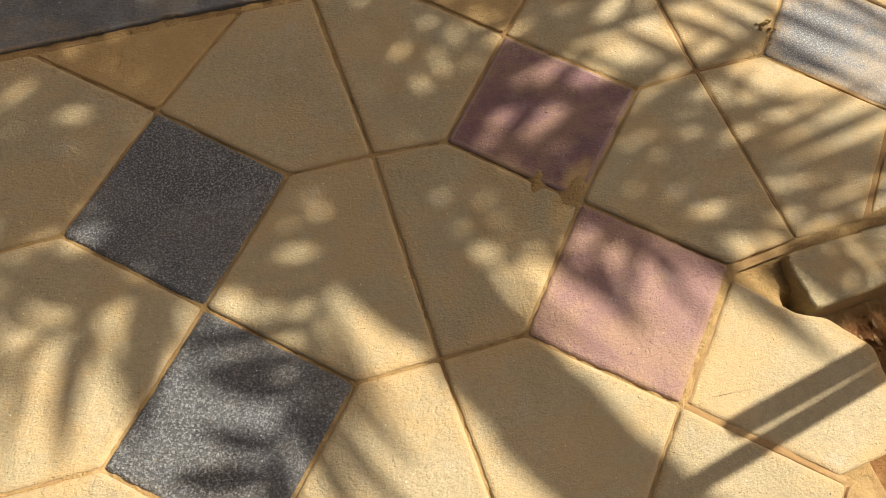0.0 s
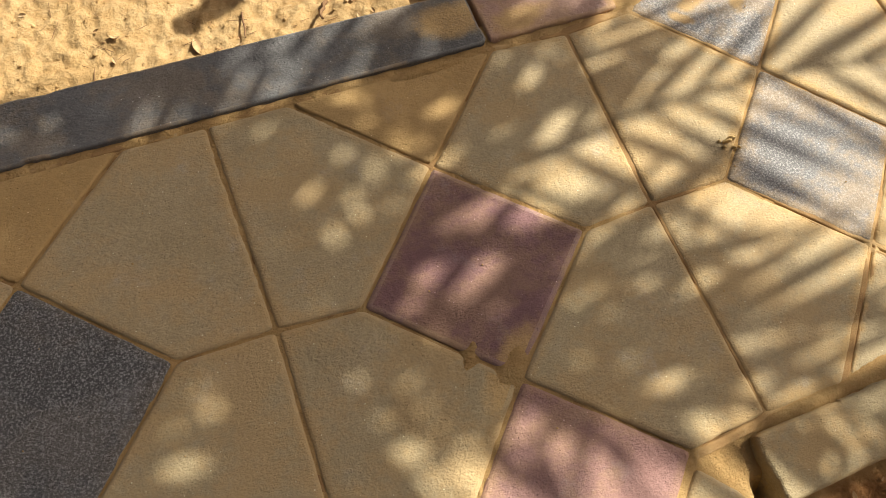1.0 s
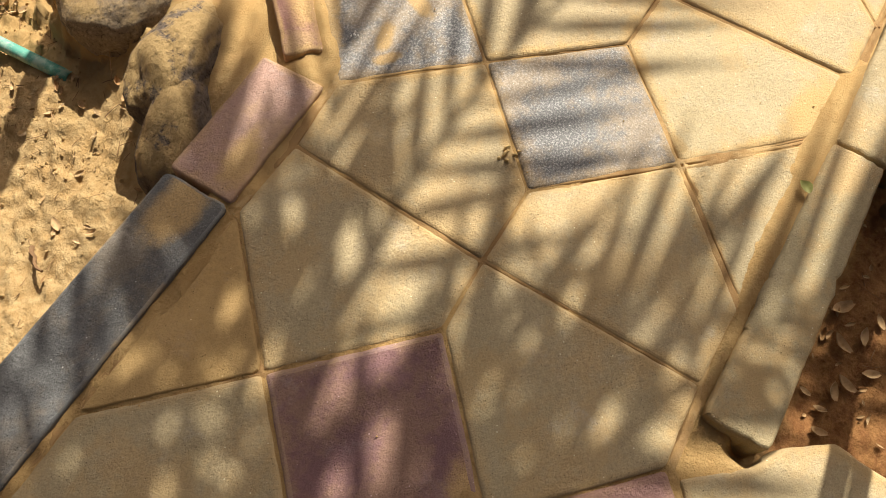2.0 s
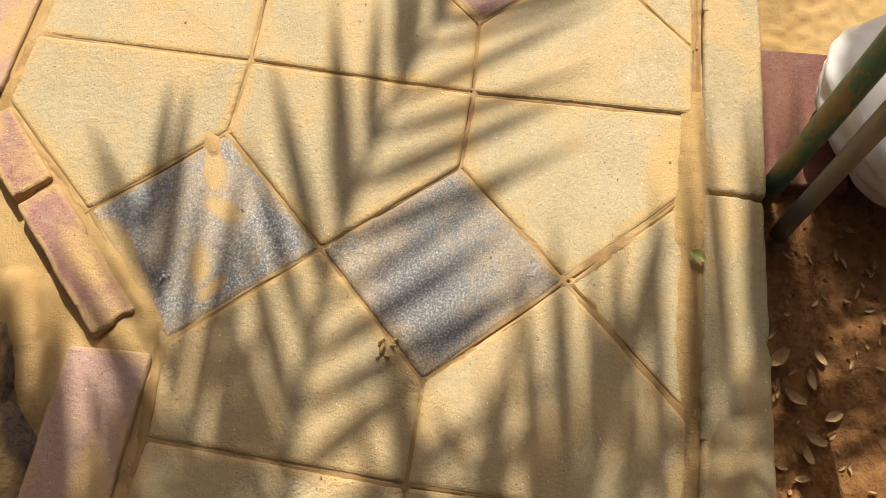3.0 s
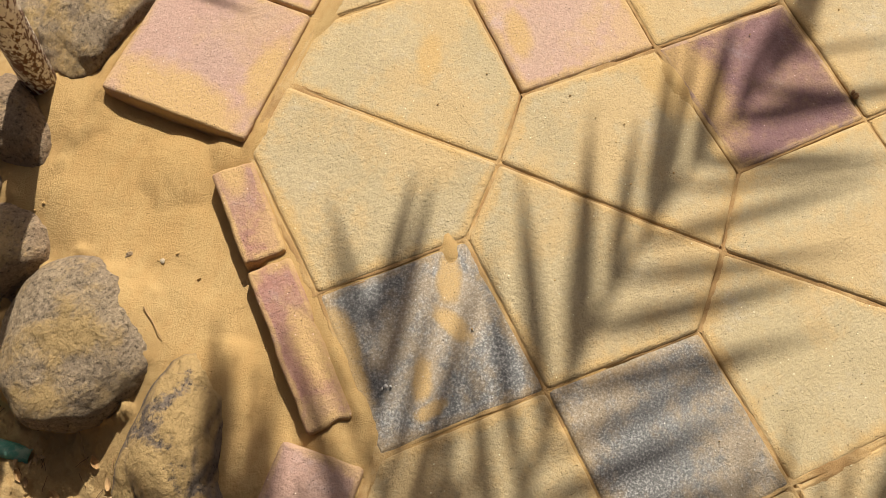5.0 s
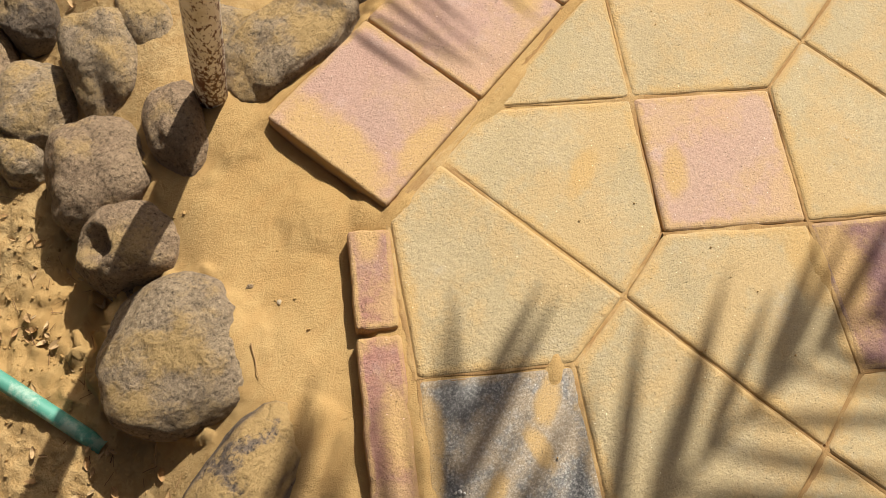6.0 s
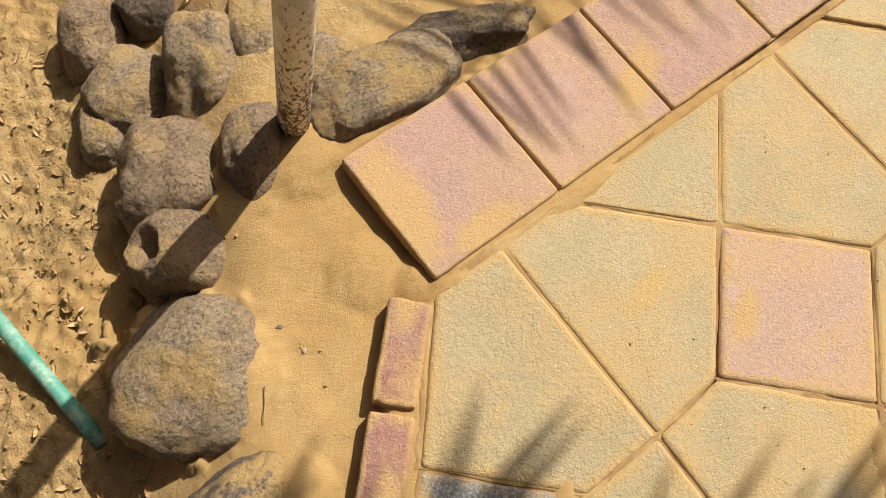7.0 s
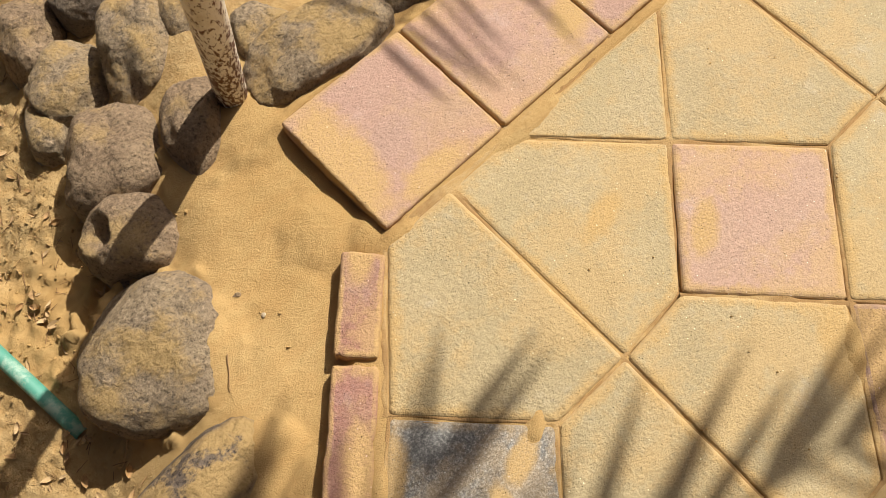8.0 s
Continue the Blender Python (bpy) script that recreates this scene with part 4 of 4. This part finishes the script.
# ---- paving ----
pavement = tagged(empty("pavement"), "paving of square and five-sided concrete tiles with sandy joints", "pavement", kind="structure")
SQUARES = {(0, 0): M_BLACK, (0, -1): M_BLACK, (0, -2): M_BLACK, (1, 0): M_PURPLE, (1, -1): M_MAUVE, (1, -2): M_CREAM, (2, 0): M_GREY, (2, 1): M_GREY,
           (3, 0): M_PURPLE, (3, 1): M_PINK, (4, 0): M_PINK, (4, 1): M_PINK, (-1, 0): M_PURPLE, (-1, -1): M_PURPLE, (-1, -2): M_PURPLE}
count = 0


EDGES = {}


def tile(name, poly, material, top=None, packed=True, **kw):
    global count
    count += 1
    for a, b in zip(poly, poly[1:] + poly[:1]) if packed else ():
        EDGES.setdefault(tuple(sorted((tuple(round(v, 3) for v in a), tuple(round(v, 3) for v in b)))), 0)
    z = rng.uniform(-0.0015, 0.0015) if top is None else top
    bm = slab_bm(poly, z, 0.04, seed=count * 1.7, tilt=(rng.uniform(-0.006, 0.006), rng.uniform(-0.006, 0.006)), **{"rim": 0.18, "deep": 0.0042, **kw})
    return part(name, bm, material, pavement)


for (i, j), m in SQUARES.items():
    tile("square_tile", [left(i, j), tip(i, j - 1), right(i, j), tip(i, j)], m)
for i in (-1, 0, 1):
    tile("half_tile", [left(i, 1), tip(i, 0), right(i, 1)], M_OCHRE, top=-0.0012, bevel=0.004, rounding=0.012)
for i in (2, 3, 4):
    tile("half_tile", [left(i, -1), right(i, -1), tip(i, -1)] if i != 2 else [tip(2, -1), (1.045, KERB_R + 0.006), (1.395, KERB_R + 0.006)], M_CREAM, top=-0.003, bevel=0.004, rounding=0.012)
for i in (3, 4):
    tile("half_tile", [left(i, 2), tip(i, 1), right(i, 2)], M_CREAM, bevel=0.004, rounding=0.012)
for i in range(-2, 5):
    for j in (-3, -2, -1, 0, 1):
        if (j < -1 and i > 0) or (j == 1 and i < 2):
            continue
        tile("five_sided_tile", [right(i, j), mid(i, j), mid(i, j + 1), right(i, j + 1), tip(i, j)], M_CREAM)
        tile("five_sided_tile", [left(i + 1, j), tip(i + 1, j), left(i + 1, j + 1), mid(i, j + 1), mid(i, j)], M_CREAM)
# sunken broken tile at the kerb's end
tile("broken_tile", [(0.785, -0.372), (0.855, -0.455), (0.90, -0.478), (0.945, -0.54), (0.93, -0.69), (0.785, -0.695), (0.62, -0.53)], M_CREAM, top=-0.006, packed=False, wobble=0.0014)
for k in range(5):
    a = 1.412 + 0.25 * k
    tile("border_tile", [(a, 0.722), (a + 0.25, 0.722), (a + 0.25, 0.966), (a, 0.966)], M_RED if k < 3 else M_PINK, top=0.004, packed=False, bevel=0.005)
    if k:
        EDGES[((a, 0.722), (a, 0.966))] = 0
tile("edge_tile", [(0.79, 0.367), (1.04, 0.367), (1.034, 0.487), (0.79, 0.485)], M_RED, top=0.003, packed=False, bevel=0.005)
tile("brick", [(1.228, 0.634), (1.276, 0.588), (1.392, 0.698), (1.344, 0.746)], M_BRICK, top=0.006, packed=False, bevel=0.006, wobble=0.0026, rim=0.25, inset=0.002)
tile("brick", [(1.046, 0.457), (1.093, 0.407), (1.273, 0.582), (1.224, 0.631)], M_BRICK, top=0.004, packed=False, bevel=0.006, wobble=0.0026, rim=0.25, inset=0.002)


def joint_sand():
    """Sand packed into every joint: level with the tiles or sunken, lapping over the arrises, cracked along one side."""
    verts, faces = [], []
    across = np.linspace(-0.0125, 0.0125, 21)
    for (ax, ay), (bx, by) in EDGES:
        a, b = Vector((ax, ay)), Vector((bx, by))
        n = max(2, int((b - a).length / 0.004))
        d = (b - a).normalized()
        side = Vector((-d.y, d.x))
        start = len(verts)
        for i in range(n + 1):
            c = a.lerp(b, i / n)
            slow = noise.noise(Vector((c.x * 7, c.y * 7, 21)))
            wave = noise.noise(Vector((c.x * 22, c.y * 22, 31)))
            bare = min(1.0, max(0.0, (1.0 - c.x) / 0.2))
            half = 0.0046 + 0.0036 * slow + 0.0028 * wave
            crack = 0.0038 * noise.noise(Vector((c.x * 11, c.y * 11, 41))) + (0.0032 if noise.noise(Vector((ax * 5, by * 5, 3))) > 0 else -0.0032)
            deep = 0.0085 * min(1.0, max(0.0, 2.2 * noise.noise(Vector((c.x * 9, c.y * 9, 51))) + 0.75))
            for u in across:
                p = c + side * float(u)
                grit = noise.noise(Vector((p.x * 130, p.y * 130, 61)))
                z = -0.0032 - 0.0030 * bare + 0.0030 * slow + 0.0014 * wave + 0.0008 * grit - 0.42 * max(0.0, abs(u) - half - 0.0012 * grit)
                z -= deep * math.exp(-((u - crack) / 0.0016) ** 2)
                verts.append((p.x, p.y, z))
        k = len(across)
        for i in range(n):
            for j in range(k - 1):
                q = start + i * k + j
                faces.append((q, q + k, q + k + 1, q + 1))
    me = bpy.data.meshes.new("joint_sand")
    me.from_pydata(verts, [], faces)
    me.materials.append(M_JOINT)
    me.polygons.foreach_set("use_smooth", [True] * len(me.polygons))
    tagged(new("joint_sand", me), "ochre sand packed into the joints between tiles", "joint sand", kind="stuff")


joint_sand()
